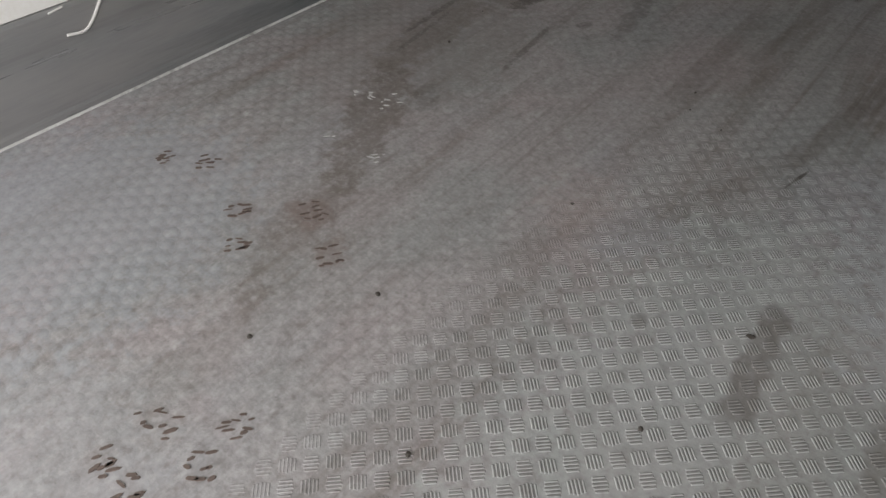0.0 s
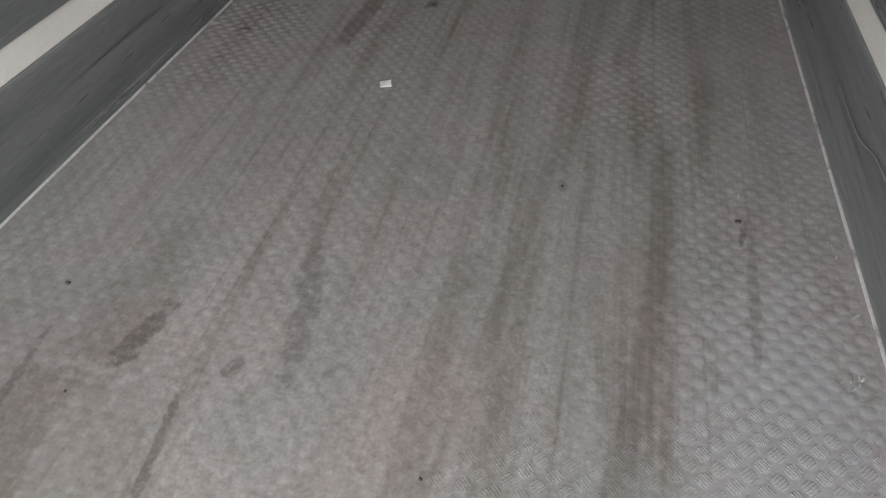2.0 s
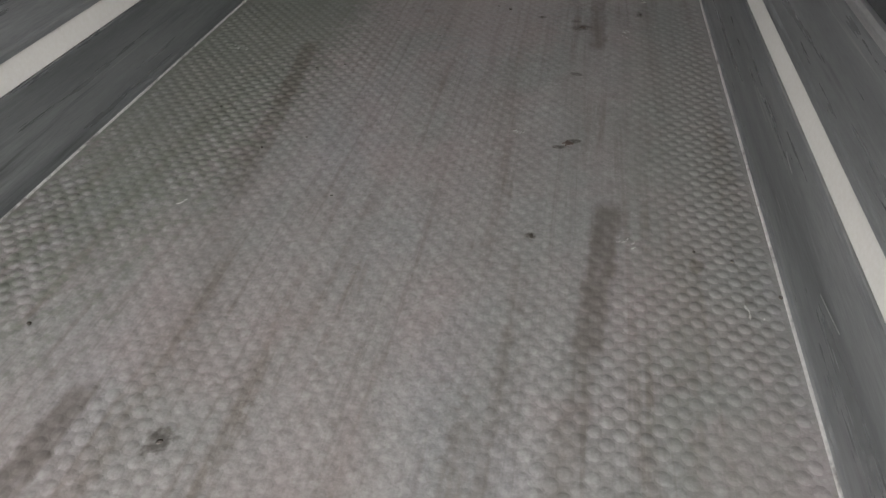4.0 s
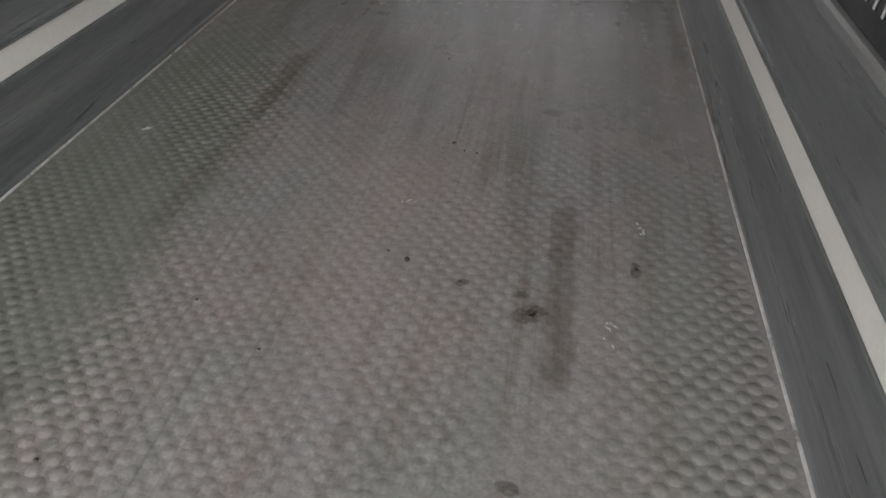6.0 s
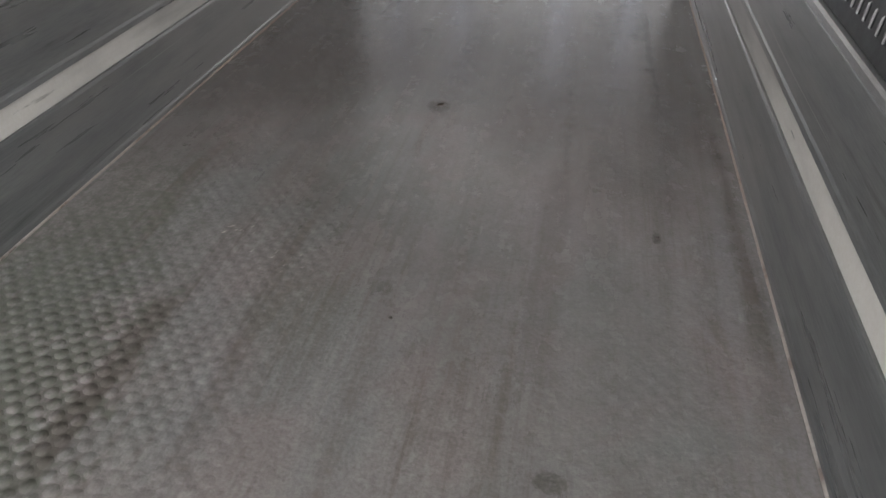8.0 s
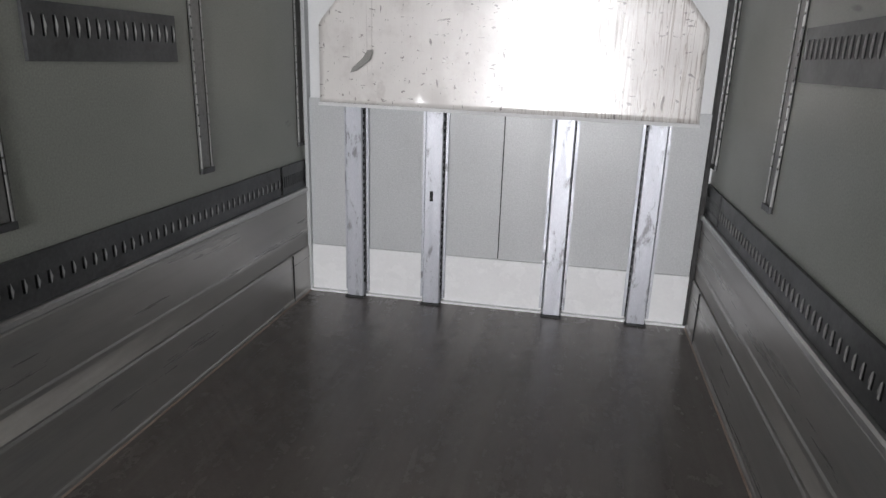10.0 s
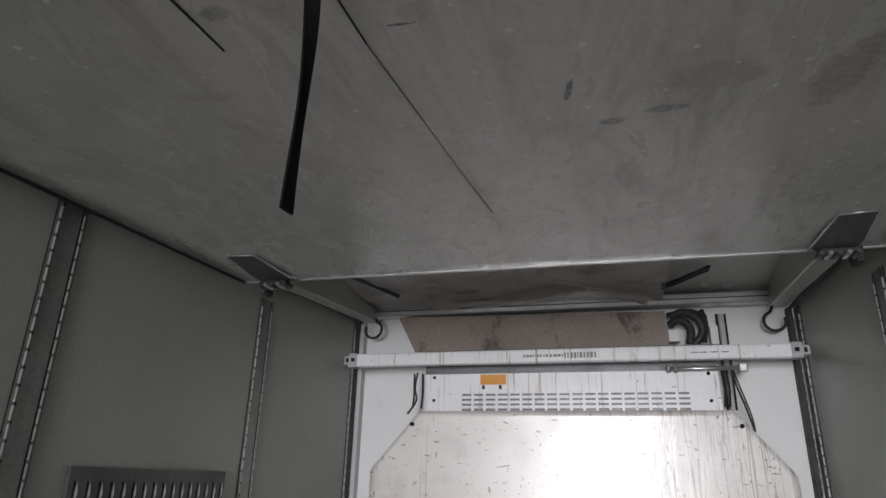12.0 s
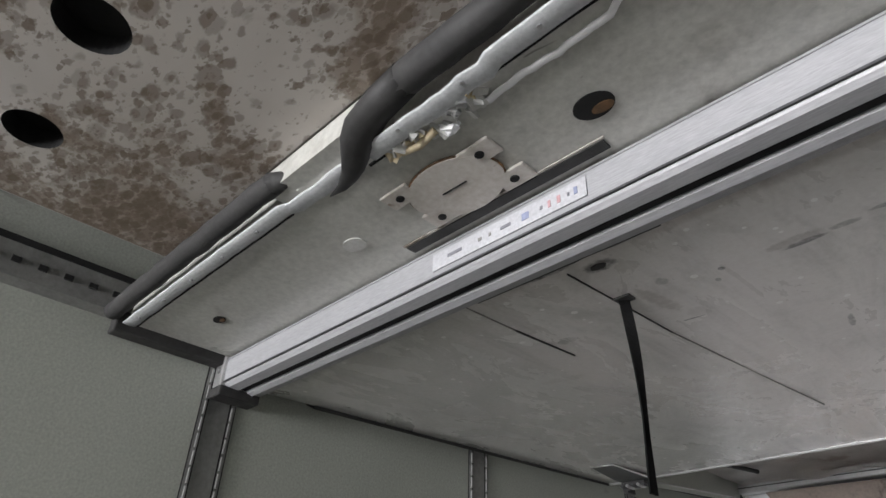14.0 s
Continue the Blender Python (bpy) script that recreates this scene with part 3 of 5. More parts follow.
M_BROWN = surface("stained_brown_outlet_panel", (0.185, 0.148, 0.124), (0.255, 0.208, 0.178), (0.5, 0.65), big=2.2, fine=60, bump=0.15,
                  stain=(0.07, 0.052, 0.042), stain_scale=7, stain_at=(0.53, 0.68), stain_stretch=(1, 1, 0.8))
M_MOULD = pan_surface()
M_FOIL = surface("crumpled_grey_duct_sheet", (0.68, 0.645, 0.625), (0.80, 0.77, 0.75), (0.13, 0.24), 0.0, big=2.4, fine=50, bump=0.2, bump_scale=9,
                 stain=(0.46, 0.39, 0.36), stain_scale=3, stain_at=(0.55, 0.7))
M_BEAM = surface("bright_aluminium_beam", (0.34, 0.342, 0.355), (0.42, 0.423, 0.437), (0.42, 0.56), 0.2, big=2, fine=60, stretch=(0.6, 6, 6), bump=0.05,
                 stain=(0.45, 0.45, 0.45), stain_scale=6, stain_at=(0.64, 0.75))
M_DRIP = surface("white_paint_with_brown_drips", (0.78, 0.79, 0.81), (0.86, 0.865, 0.88), (0.25, 0.36), 0.0, big=2, fine=60, bump=0.04, stain=(0.44, 0.38, 0.33), stain_scale=1.3, stain_at=(0.56, 0.65), stain_stretch=(48, 1, 1.6), scratch=(0.40, 0.38, 0.36), scratch_stretch=(18, 5, 40), scratch_at=(0.72, 0.76))
M_STEEL = plain_surface("zinc_steel", (0.45, 0.45, 0.45), 0.35, 0.8)
M_PRINT = plain_surface("faded_sticker_paper", (0.48, 0.484, 0.505), 0.5)
M_PAPER = plain_surface("white_paper", (0.80, 0.80, 0.78), 0.7)
M_ORANGE = plain_surface("orange_label_print", (0.72, 0.30, 0.04), 0.5)
M_INK = plain_surface("dark_print", (0.20, 0.20, 0.22), 0.6)
M_BLUE = plain_surface("faded_blue_print", (0.27, 0.30, 0.43), 0.6)
M_RED = plain_surface("faded_red_print", (0.50, 0.30, 0.31), 0.6)
M_FOAM = surface("torn_yellow_foam", (0.52, 0.42, 0.25), (0.66, 0.58, 0.42), (0.7, 0.9), big=12, fine=90, bump=0.5)
M_TAPE = plain_surface("grey_tape", (0.24, 0.235, 0.22), 0.5)
M_RUST = surface("rusty_hole_core", (0.05, 0.035, 0.02), (0.22, 0.11, 0.04), (0.6, 0.8), big=15, fine=90, bump=0.4)
M_DEBRIS = plain_surface("dark_dirt_crumb", (0.065, 0.055, 0.046), 0.85)
# shade in the gaps between tread bars, put into a dark colour
M_GROOVE_SHADE = surface("shaded_tread_groove", (0.13, 0.125, 0.115), (0.26, 0.25, 0.235), (0.7, 0.9), big=9, fine=80, bump=0.1)
M_PRINTDIRT = plain_surface("dried_brown_dirt", (0.115, 0.085, 0.07), 0.8)
M_PLASTIC = plain_surface("white_plastic", (0.70, 0.70, 0.69), 0.4)
M_GROUND = surface("grey_asphalt", (0.045, 0.045, 0.047), (0.065, 0.064, 0.062), (0.75, 0.95), big=0.4, fine=30, bump=0.4)

# ---------------------------------------------------------------- mesh helpers


def part(name, bm, material, parent=None, label=""):
    """Links a bmesh as one mesh object, under a thing or a part."""
    me = bpy.data.meshes.new(name)
    bm.to_mesh(me)
    bm.free()
    me.materials.append(material)
    ob = new(name, me)
    if parent is not None:
        ob.parent = parent
    return tagged(ob, label)


def box(bm, x0, x1, y0, y1, z0, z1):
    vs = [bm.verts.new(c) for c in ((x0, y0, z0), (x1, y0, z0), (x1, y1, z0), (x0, y1, z0), (x0, y0, z1), (x1, y0, z1), (x1, y1, z1), (x0, y1, z1))]
    for f in ((0, 3, 2, 1), (4, 5, 6, 7), (0, 1, 5, 4), (1, 2, 6, 5), (2, 3, 7, 6), (3, 0, 4, 7)):
        bm.faces.new([vs[i] for i in f])
    return bm


def boxed(*sizes, bevel=0.0):
    bm = bmesh.new()
    for s in sizes:
        box(bm, *s)
    if bevel:
        bmesh.ops.bevel(bm, geom=bm.edges[:], offset=bevel, segments=2, profile=0.5, affect="EDGES")
    return bm


def prism(points, axis, a, b, bevel=0.0):
    """A polygon drawn in the two other axes, drawn out along axis from a to b."""
    bm = bmesh.new()
    put = {"x": lambda p, v: (v, p[0], p[1]), "y": lambda p, v: (p[0], v, p[1]), "z": lambda p, v: (p[0], p[1], v)}[axis]
    lo, hi = [bm.verts.new(put(p, a)) for p in points], [bm.verts.new(put(p, b)) for p in points]
    bm.faces.new(lo), bm.faces.new(hi[::-1])
    for i in range(len(points)):
        j = (i + 1) % len(points)
        bm.faces.new((lo[j], lo[i], hi[i], hi[j]))
    bmesh.ops.recalc_face_normals(bm, faces=bm.faces[:])
    if bevel:
        bmesh.ops.bevel(bm, geom=bm.edges[:], offset=bevel, segments=1, affect="EDGES")
    return bm


def rod(bm, points, radius, sides=10):
    """A round bar or hose along the points."""
    pts = [Vector(p) for p in points]
    rings = []
    up = Vector((0.13, 0.31, 0.94))
    for i, p in enumerate(pts):
        d = (pts[min(i + 1, len(pts) - 1)] - pts[max(i - 1, 0)]).normalized()
        u = d.cross(up).normalized()
        w = d.cross(u)
        rings.append([bm.verts.new(p + radius * (math.cos(k * math.tau / sides) * u + math.sin(k * math.tau / sides) * w)) for k in range(sides)])
    for a, b in zip(rings, rings[1:]):
        for k in range(sides):
            f = bm.faces.new((a[k], a[(k + 1) % sides], b[(k + 1) % sides], b[k]))
            f.smooth = True
    bm.faces.new(rings[0][::-1]), bm.faces.new(rings[-1])
    return bm


def curve_points(ctrl, n=8):
    """Points of a smooth line through the control points."""
    c = [Vector(p) for p in ctrl]
    out = []
    for i in range(len(c) - 1):
        p0, p1, p2, p3 = c[max(i - 1, 0)], c[i], c[i + 1], c[min(i + 2, len(c) - 1)]
        for k in range(n):
            s = k / n
            out.append(0.5 * (2 * p1 + (p2 - p0) * s + (2 * p0 - 5 * p1 + 4 * p2 - p3) * s * s + (3 * p1 - p0 - 3 * p2 + p3) * s ** 3))
    out.append(c[-1])
    return out


def disc(bm, x, y, z, rx, ry, thick, axis="z", sides=24):
    """A flat round plate, its visible face at the given place and its thickness beyond it."""
    lo, hi = [], []
    for k in range(sides):
        a = k * math.tau / sides
        u, w = rx * math.cos(a), ry * math.sin(a)
        p, q = ((x + u, y + w, z), (x + u, y + w, z + thick)) if axis == "z" else ((x + u, y, z + w), (x + u, y + thick, z + w))
        lo.append(bm.verts.new(p)), hi.append(bm.verts.new(q))
    bm.faces.new(lo), bm.faces.new(hi)
    for k in range(sides):
        bm.faces.new((lo[k], lo[(k + 1) % sides], hi[(k + 1) % sides], hi[k]))
    bmesh.ops.recalc_face_normals(bm, faces=bm.faces[:])
    return bm


def thing(name, label, category, group="", kind=""):
    return tagged(new(name), label, category, group, kind)


# ---------------------------------------------------------------- the trailer's shell
L, W, FW, H = 13.30, 1.235, 1.20, 2.65

ground = tagged(part("ground", boxed((-400, 400, -500, 300, -1.42, -1.25)), M_GROUND), "grey asphalt yard under the trailer", "ground", kind="structure")
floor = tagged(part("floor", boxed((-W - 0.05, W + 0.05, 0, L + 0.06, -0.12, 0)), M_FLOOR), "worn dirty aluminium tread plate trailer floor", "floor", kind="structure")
ceiling = tagged(part("ceiling", boxed((-W - 0.05, W + 0.05, 0, L + 0.06, H, H + 0.08)), M_CEIL), "white laminate trailer ceiling", "ceiling", kind="structure")
wall_front = tagged(part("wall_front", boxed((-W - 0.05, W + 0.05, L, L + 0.06, 0, H)), M_BULKW), "white laminate front bulkhead of the trailer", "wall", kind="structure")


def slotted(side, y0, y1, z0, z1, s0, s1, pitch, gap, depth=0.014):
    """A rail along the wall with a row of upright slots through it."""
    xa, xb = side * W, side * (W - depth)
    lo, hi = min(xa, xb), max(xa, xb)
    bm = boxed((lo, hi, y0, y1, s1, z1), (lo, hi, y0, y1, z0, s0))
    n = int((y1 - y0) / pitch)
    rest = (y1 - y0 - n * pitch) / 2
    box(bm, lo, hi, y0, y0 + rest + (pitch - gap) / 2, s0, s1)
    box(bm, lo, hi, y1 - rest - (pitch - gap) / 2, y1, s0, s1)
    for i in range(1, n):
        y = y0 + rest + i * pitch
        box(bm, lo, hi, y - (pitch - gap) / 2, y + (pitch - gap) / 2, s0, s1)
    return bm


def slot_lips(side, y0, y1, s0, s1, pitch, gap, depth=0.014):
    """Pressed lips beside the slots, pointed at both ends."""
    bm = bmesh.new()
    n = int((y1 - y0) / pitch)
    rest = (y1 - y0 - n * pitch) / 2
    mid = (s0 + s1) / 2
    for i in range(n):
        y = y0 + rest + (i + 0.5) * pitch + gap / 2
        xa, xb = side * (W - depth), side * (W - depth - 0.006)
        ring = [(y - 0.001, s0 - 0.002), (y + 0.006, mid), (y - 0.001, s1 + 0.002), (y - 0.003, mid)]
        lo, hi = [bm.verts.new((xa, *p)) for p in ring], [bm.verts.new((xb, p[0] - 0.002, mid + (p[1] - mid) * 0.8)) for p in ring]
        bm.faces.new(hi)
        for k in range(4):
            bm.faces.new((lo[k], lo[(k + 1) % 4], hi[(k + 1) % 4], hi[k]))
    bmesh.ops.recalc_face_normals(bm, faces=bm.faces[:])
    return bm


def kick(side, y0, y1, z0, z1, inset, slant=0.0):
    """A length of kick plate: a shallow pressed profile."""
    xs, xw = side * (W - inset), side * W
    pts = [(xw, z0), (xs, z0), (xs, z0 + 0.02), (xs + side * 0.004, z0 + 0.03), (xs + side * (0.004 + slant), z1 - 0.012), (xs + side * (0.008 + slant), z1), (xw, z1)]
    return prism(pts, "y", y0, y1)


for side, nm in ((-1, "left"), (1, "right")):
    a, b = sorted((side * W, side * (W + 0.05)))
    wall = tagged(part("wall_" + nm, boxed((a, b, 0, L, 0, H)), M_WALL), "grey-white laminate side wall with aluminium kick plates", "wall", kind="structure")
    joints = [0.0, L]
    for y0, y1 in zip(joints, joints[1:]):
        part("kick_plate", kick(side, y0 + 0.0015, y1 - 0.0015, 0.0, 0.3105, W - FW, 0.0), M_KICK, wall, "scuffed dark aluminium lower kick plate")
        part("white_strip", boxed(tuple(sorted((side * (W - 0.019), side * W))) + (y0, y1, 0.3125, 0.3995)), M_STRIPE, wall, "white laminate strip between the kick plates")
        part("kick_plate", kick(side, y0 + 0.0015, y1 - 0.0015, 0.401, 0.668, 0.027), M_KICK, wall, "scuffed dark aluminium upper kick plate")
    a, b = sorted((side * (FW - 0.0015), side * W))
    part("joint_line", boxed((a, b, 12.985, 12.990, 0.006, 0.309)), M_DARK, wall, "dark joint in the lower kick plate")
    bm = prism([(side * W, 0.6695), (side * (W - 0.030), 0.6695), (side * (W - 0.036), 0.676), (side * (W - 0.036), 0.694), (side * (W - 0.028), 0.701), (side * W, 0.701)], "y", 0, L)
    part("trim", bm, M_TRIM, wall, "light aluminium cap strip above the kick plate")
    part("slotted_rail", slotted(side, 0.0, 12.9, 0.7025, 0.874, 0.755, 0.803, 0.052, 0.013), M_RAIL, wall, "dark galvanised cargo rail with upright slots")
    part("slotted_rail", slotted(side, 12.93, L, 0.7025, 0.874, 0.745, 0.813, 0.03, 0.012), M_RAIL, wall, "short end piece of slotted cargo rail")
    # left lips paler than right: the light they catch is put into the material
    tagged(part("slot_lips", slot_lips(side, 0.0, 12.9, 0.755, 0.803, 0.052, 0.013), M_TRIM if side < 0 else M_LIP, wall, "pressed slot lips"), kind="stuff")
    a, b = sorted((side * (W - 0.003), side * W))
    # black sheet paints the shaded depth behind the slots
    part("rail_backing", boxed((a, b, 0, L, 0.73, 0.83)), M_DARK, wall)
    # weld bead and sealing strip where the floor meets the kick plate
    part("floor_trim", prism([(side * FW, 0.0), (side * (FW - 0.007), 0.0), (side * (FW - 0.006), 0.003), (side * (FW - 0.003), 0.0045), (side * FW, 0.005)], "y", 0, L),
         M_SEALANT, wall, "thin pale sealing line along the floor edge")
    # boxed side arm that climbs from the partition's corner to the bulkhead
    near, far = (0.985, 1.068, 11.90, 2.392), (1.105, 1.19, 13.27, 2.556)
    bm = bmesh.new()
    vs = []
    for xi, xo, y, z in (near, far):
        vs += [bm.verts.new((side * xi, y, z)), bm.verts.new((side * xo, y, z)), bm.verts.new((side * xo, y, H - 0.002)), bm.verts.new((side * xi, y, H - 0.002))]
    for f in ((0, 1, 2, 3), (7, 6, 5, 4), (0, 4, 5, 1), (1, 5, 6, 2), (2, 6, 7, 3), (3, 7, 4, 0)):
        bm.faces.new([vs[i] for i in f])
    bmesh.ops.recalc_face_normals(bm, faces=bm.faces[:])
    bmesh.ops.bevel(bm, geom=bm.edges[:], offset=0.004, segments=2, affect="EDGES")
    part("side_arm", bm, M_WALL, wall, "grey boxed arm under the front ceiling")
    part("edge_strip", rod(bmesh.new(), [(side * 0.986, 11.90, 2.392), (side * 1.045, 12.58, 2.473), (side * 1.105, 13.26, 2.555)], 0.004, 6), M_TRIM, wall)
    part("dark_tube", rod(bmesh.new(), [(side * 1.10, 11.92, 2.425), (side * 1.155, 12.6, 2.49), (side * 1.212, 13.25, 2.552)], 0.011, 8), M_RUBBER, wall, "black tube along the arm")

# ---------------------------------------------------------------- fittings on the side walls


TOOTH = bpy.data.meshes.new("lip_tooth")
tooth_bm = boxed((-0.0035, 0.0035, -0.0025, 0.0025, 0.0, 0.038))
tooth_bm.to_mesh(TOOTH)
tooth_bm.free()
TOOTH.materials.append(M_LIP)


def wall_track(side, y, z1):
    """Upright load track: a shallow channel with two perforated lips and an end plate."""
    t = thing("load_track", "upright grey steel load track with perforated lips on the side wall", "load track", "upright load tracks on the walls")
    z0, w = 0.966, 0.052
    x = lambda d: side * (W - d)
    pair = lambda p, q: tuple(sorted((x(p), x(q))))
    part("channel", boxed(pair(0, 0.004) + (y - w, y + w, z0, z1)), M_TRACK, t)
    for s in (-1, 1):
        at = lambda p, q: tuple(sorted((y + s * p, y + s * q)))
        part("lip", boxed(pair(0.004, 0.012) + at(w - 0.0135, w - 0.007) + (z0 + 0.026, z0 + 0.17)), M_LIP, t, "plain lower end of the lip")
        if y > 8.5:
            for k in range(int((z1 - 0.04 - z0 - 0.18) / 0.047) + 1):
                tooth = new("lip_tooth", TOOTH)
                tooth.parent = t
                tooth.location = (x(0.0075), y + s * (w - 0.010), z0 + 0.18 + 0.047 * k)
        else:
            bm = bmesh.new()
            z = z0 + 0.18
            while z < z1 - 0.04:
                box(bm, *pair(0.004, 0.011), *at(w - 0.0125, w - 0.0075), z, z + 0.038)
                z += 0.047
            tagged(part("lip_teeth", bm, M_LIP, t, "perforated lip"), kind="stuff")
        part("groove", boxed(pair(0.004, 0.0055) + at(w - 0.0185, w - 0.0140) + (z0 + 0.02, z1)), M_DARK, t)
        # dark strip beside the channel paints its edge shade
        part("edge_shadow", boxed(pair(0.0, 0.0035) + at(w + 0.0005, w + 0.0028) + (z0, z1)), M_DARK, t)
    part("end_plate", boxed(pair(0.004, 0.016) + (y - w, y + w, z0, z0 + 0.026), bevel=0.002), M_RAIL, t, "dark end plate")
    return t


track_y = [13.235, 12.152, 11.018, 9.905, 8.79, 7.67, 6.55, 5.43, 4.31, 3.19, 2.07, 0.95]
for side in (-1, 1):
    for y in track_y:
        wall_track(side, y, 2.545 if y > 12.6 else (2.40 if y > 9.7 else 2.40))

for side, y0, y1 in ((-1, 11.205, 11.982), (1, 11.26, 12.03)):
    t = thing("wall_rail", "short dark slotted cargo rail fixed high on the side wall", "cargo rail", "short wall rails")
    part("rail", slotted(side, y0, y1, 1.468, 1.652, 1.545, 1.612, 0.0485, 0.011), M_RAIL, t)
    pitch, n = 0.0485, int((y1 - y0) / 0.0485)
    for k in range(n):
        ya = y0 + (y1 - y0 - n * pitch) / 2 + k * pitch
        # again a paler material on the left for the lit lips
        part("slot_lip", slot_lips(side, ya, ya + pitch * 1.001, 1.545, 1.612, pitch, 0.011), M_TRIM if side < 0 else M_LIP, t)
    part("backing", boxed(tuple(sorted((side * W, side * (W - 0.003)))) + (y0 + 0.02, y1 - 0.02, 1.53, 1.63)), M_DARK, t)

# top rail along the left and right wall behind the partition, with a row of holes
for side in (-1, 1):
    t = thing("ceiling_rail", "dull metal rail with holes atop the side wall", "rail", "rails under the ceiling")
    part("rail", prism([(side * W, 2.41), (side * (W - 0.035), 2.42), (side * (W - 0.045), 2.505), (side * W, 2.515)], "y", 6.0, 9.575), M_TRACK, t)
    bm = bmesh.new()
    y = 6.05
    while y < 9.55:
        box(bm, *sorted((side * (W - 0.040), side * (W - 0.046))), y, y + 0.022, 2.455, 2.470)
        y += 0.062
    tagged(part("hole_row", bm, M_DARK, t), kind="stuff")
    part("gap_line", boxed(tuple(sorted((side * (W - 0.047), side * (W - 0.02)))) + (6.0, 9.58, 2.507, 2.524)), M_DARK, t)

# ---------------------------------------------------------------- bulkhead
bulk = thing("bulkhead_lining", "white bulkhead lining with four aluminium posts", "bulkhead")
for x0, x1 in ((-1.196, -0.945), (-0.80, -0.435), (-0.297, 0.334), (0.464, 0.842), (0.965, 1.196)):
    part("kick_panel", boxed((x0, x1, 13.262, 13.272, 0.012, 0.318), bevel=0.003), M_KWHITE, bulk, "bright white kick panel")
    part("sill_strip", boxed((x0 - 0.01, x1 + 0.01, 13.235, 13.272, 0.0, 0.012)), M_KWHITE, bulk)
    part("lining_panel", boxed((x0, x1, 13.274, 13.292, 0.3185, 1.262)), M_BULK, bulk, "light grey lining panel")
part("seam", boxed((0.040, 0.046, 13.270, 13.275, 0.32, 1.25)), M_DARK, bulk)
for x in (-1.2, 1.2):
    part("corner_strip", boxed((x - 0.012, x + 0.012, 13.24, 13.298, 0, 2.55), bevel=0.003), M_BULK if x < 0 else M_RUBBER, bulk, "white corner strip" if x < 0 else "dark corner seal")
for xc, holes in ((-0.873, 1), (-0.367, 1), (0.399, 0), (0.905, -1)):
    post = part("post", prism([(xc - 0.055, 13.275), (xc - 0.055, 13.207), (xc - 0.049, 13.2), (xc + 0.049, 13.2), (xc + 0.055, 13.207), (xc + 0.055, 13.275)], "z", 0.004, 1.262), M_POST, bulk, "scratched aluminium post")
    for s in (-1, 1):
        part("flange", boxed(tuple(sorted((xc + s * 0.0555, xc + s * 0.079))) + (13.250, 13.262, 0.03, 1.25)), M_POST, post)
        bm = bmesh.new()
        z = 0.10
        while z < 1.22:
            box(bm, *sorted((xc + s * 0.055, xc + s * 0.0575)), 13.216, 13.232, z, z + 0.026)
            z += 0.045
        part("slot_row", bm, M_DARK, post)
        # dark strip paints the shade between post and flange
        part("shadow_gap", boxed(tuple(sorted((xc + s * 0.0565, xc + s * 0.0625))) + (13.246, 13.2515, 0.03, 1.25)), M_DARK, post)
    part("rubber_foot", boxed((xc - 0.062, xc + 0.062, 13.178, 13.24, 0.0, 0.010), bevel=0.002), M_RUBBER, post)
part("bolt_slot", boxed((-0.386, -0.366, 13.196, 13.2, 0.675, 0.738)), M_DARK, bulk, "dark slot in the post")

# baffle plate with cut-off upper corners
baffle = thing("baffle_plate", "scuffed cream metal baffle plate with clipped corners on the bulkhead", "baffle plate")
outline = [(-1.036, 1.254), (-1.034, 1.692), (-0.766, 1.998), (0.836, 2.002), (1.081, 1.702), (1.092, 1.222)]
bm = bmesh.new()
nx, nz = 60, 26
grid = {}


def edge_x(z):
    left = -1.035 if z < 1.692 else -1.035 + (z - 1.692) / 0.306 * 0.269
    right = 1.09 - (z - 1.22) * 0.02 if z < 1.702 else 1.081 - (z - 1.702) / 0.30 * 0.245
    return left, right


for j in range(nz + 1):
    for i in range(nx + 1):
        u = i / nx
        base = 1.254 + (1.222 - 1.254) * u
        z = base + (2.0 - base) * j / nz
        l, r = edge_x(z)
        x = l + (r - l) * u
        dent = sum(d * math.exp(-((x - cx) ** 2 + (z - cz) ** 2) / s ** 2) for cx, cz, s, d in ((-0.37, 1.26, 0.05, 0.014), (0.40, 1.26, 0.08, 0.003), (-0.87, 1.27, 0.04, 0.008)))
        y = 13.062 + dent + 0.007 * (1 - ((z - 1.62) / 0.38) ** 2) + 0.012 * (x - 0.1) ** 2 + 0.0016 * noise.noise((x * 3, 0, z * 3)) + 0.0004 * noise.noise((x * 9, 3, z * 7))
        grid[i, j] = (bm.verts.new((x, y, z)), bm.verts.new((x, y + 0.005, z)))
for j in range(nz):
    for i in range(nx):
        q = [grid[i, j], grid[i + 1, j], grid[i + 1, j + 1], grid[i, j + 1]]
        for f in (bm.faces.new([v[0] for v in q]), bm.faces.new([v[1] for v in q][::-1])):
            f.smooth = True
for ring in ([(i, 0) for i in range(nx + 1)], [(i, nz) for i in range(nx + 1)], [(0, j) for j in range(nz + 1)], [(nx, j) for j in range(nz + 1)]):
    for p, q in zip(ring, ring[1:]):
        bm.faces.new((grid[p][0], grid[q][0], grid[q][1], grid[p][1]))
bmesh.ops.recalc_face_normals(bm, faces=bm.faces[:])
part("plate", bm, M_DEFLECT, baffle)
bm = bmesh.new()
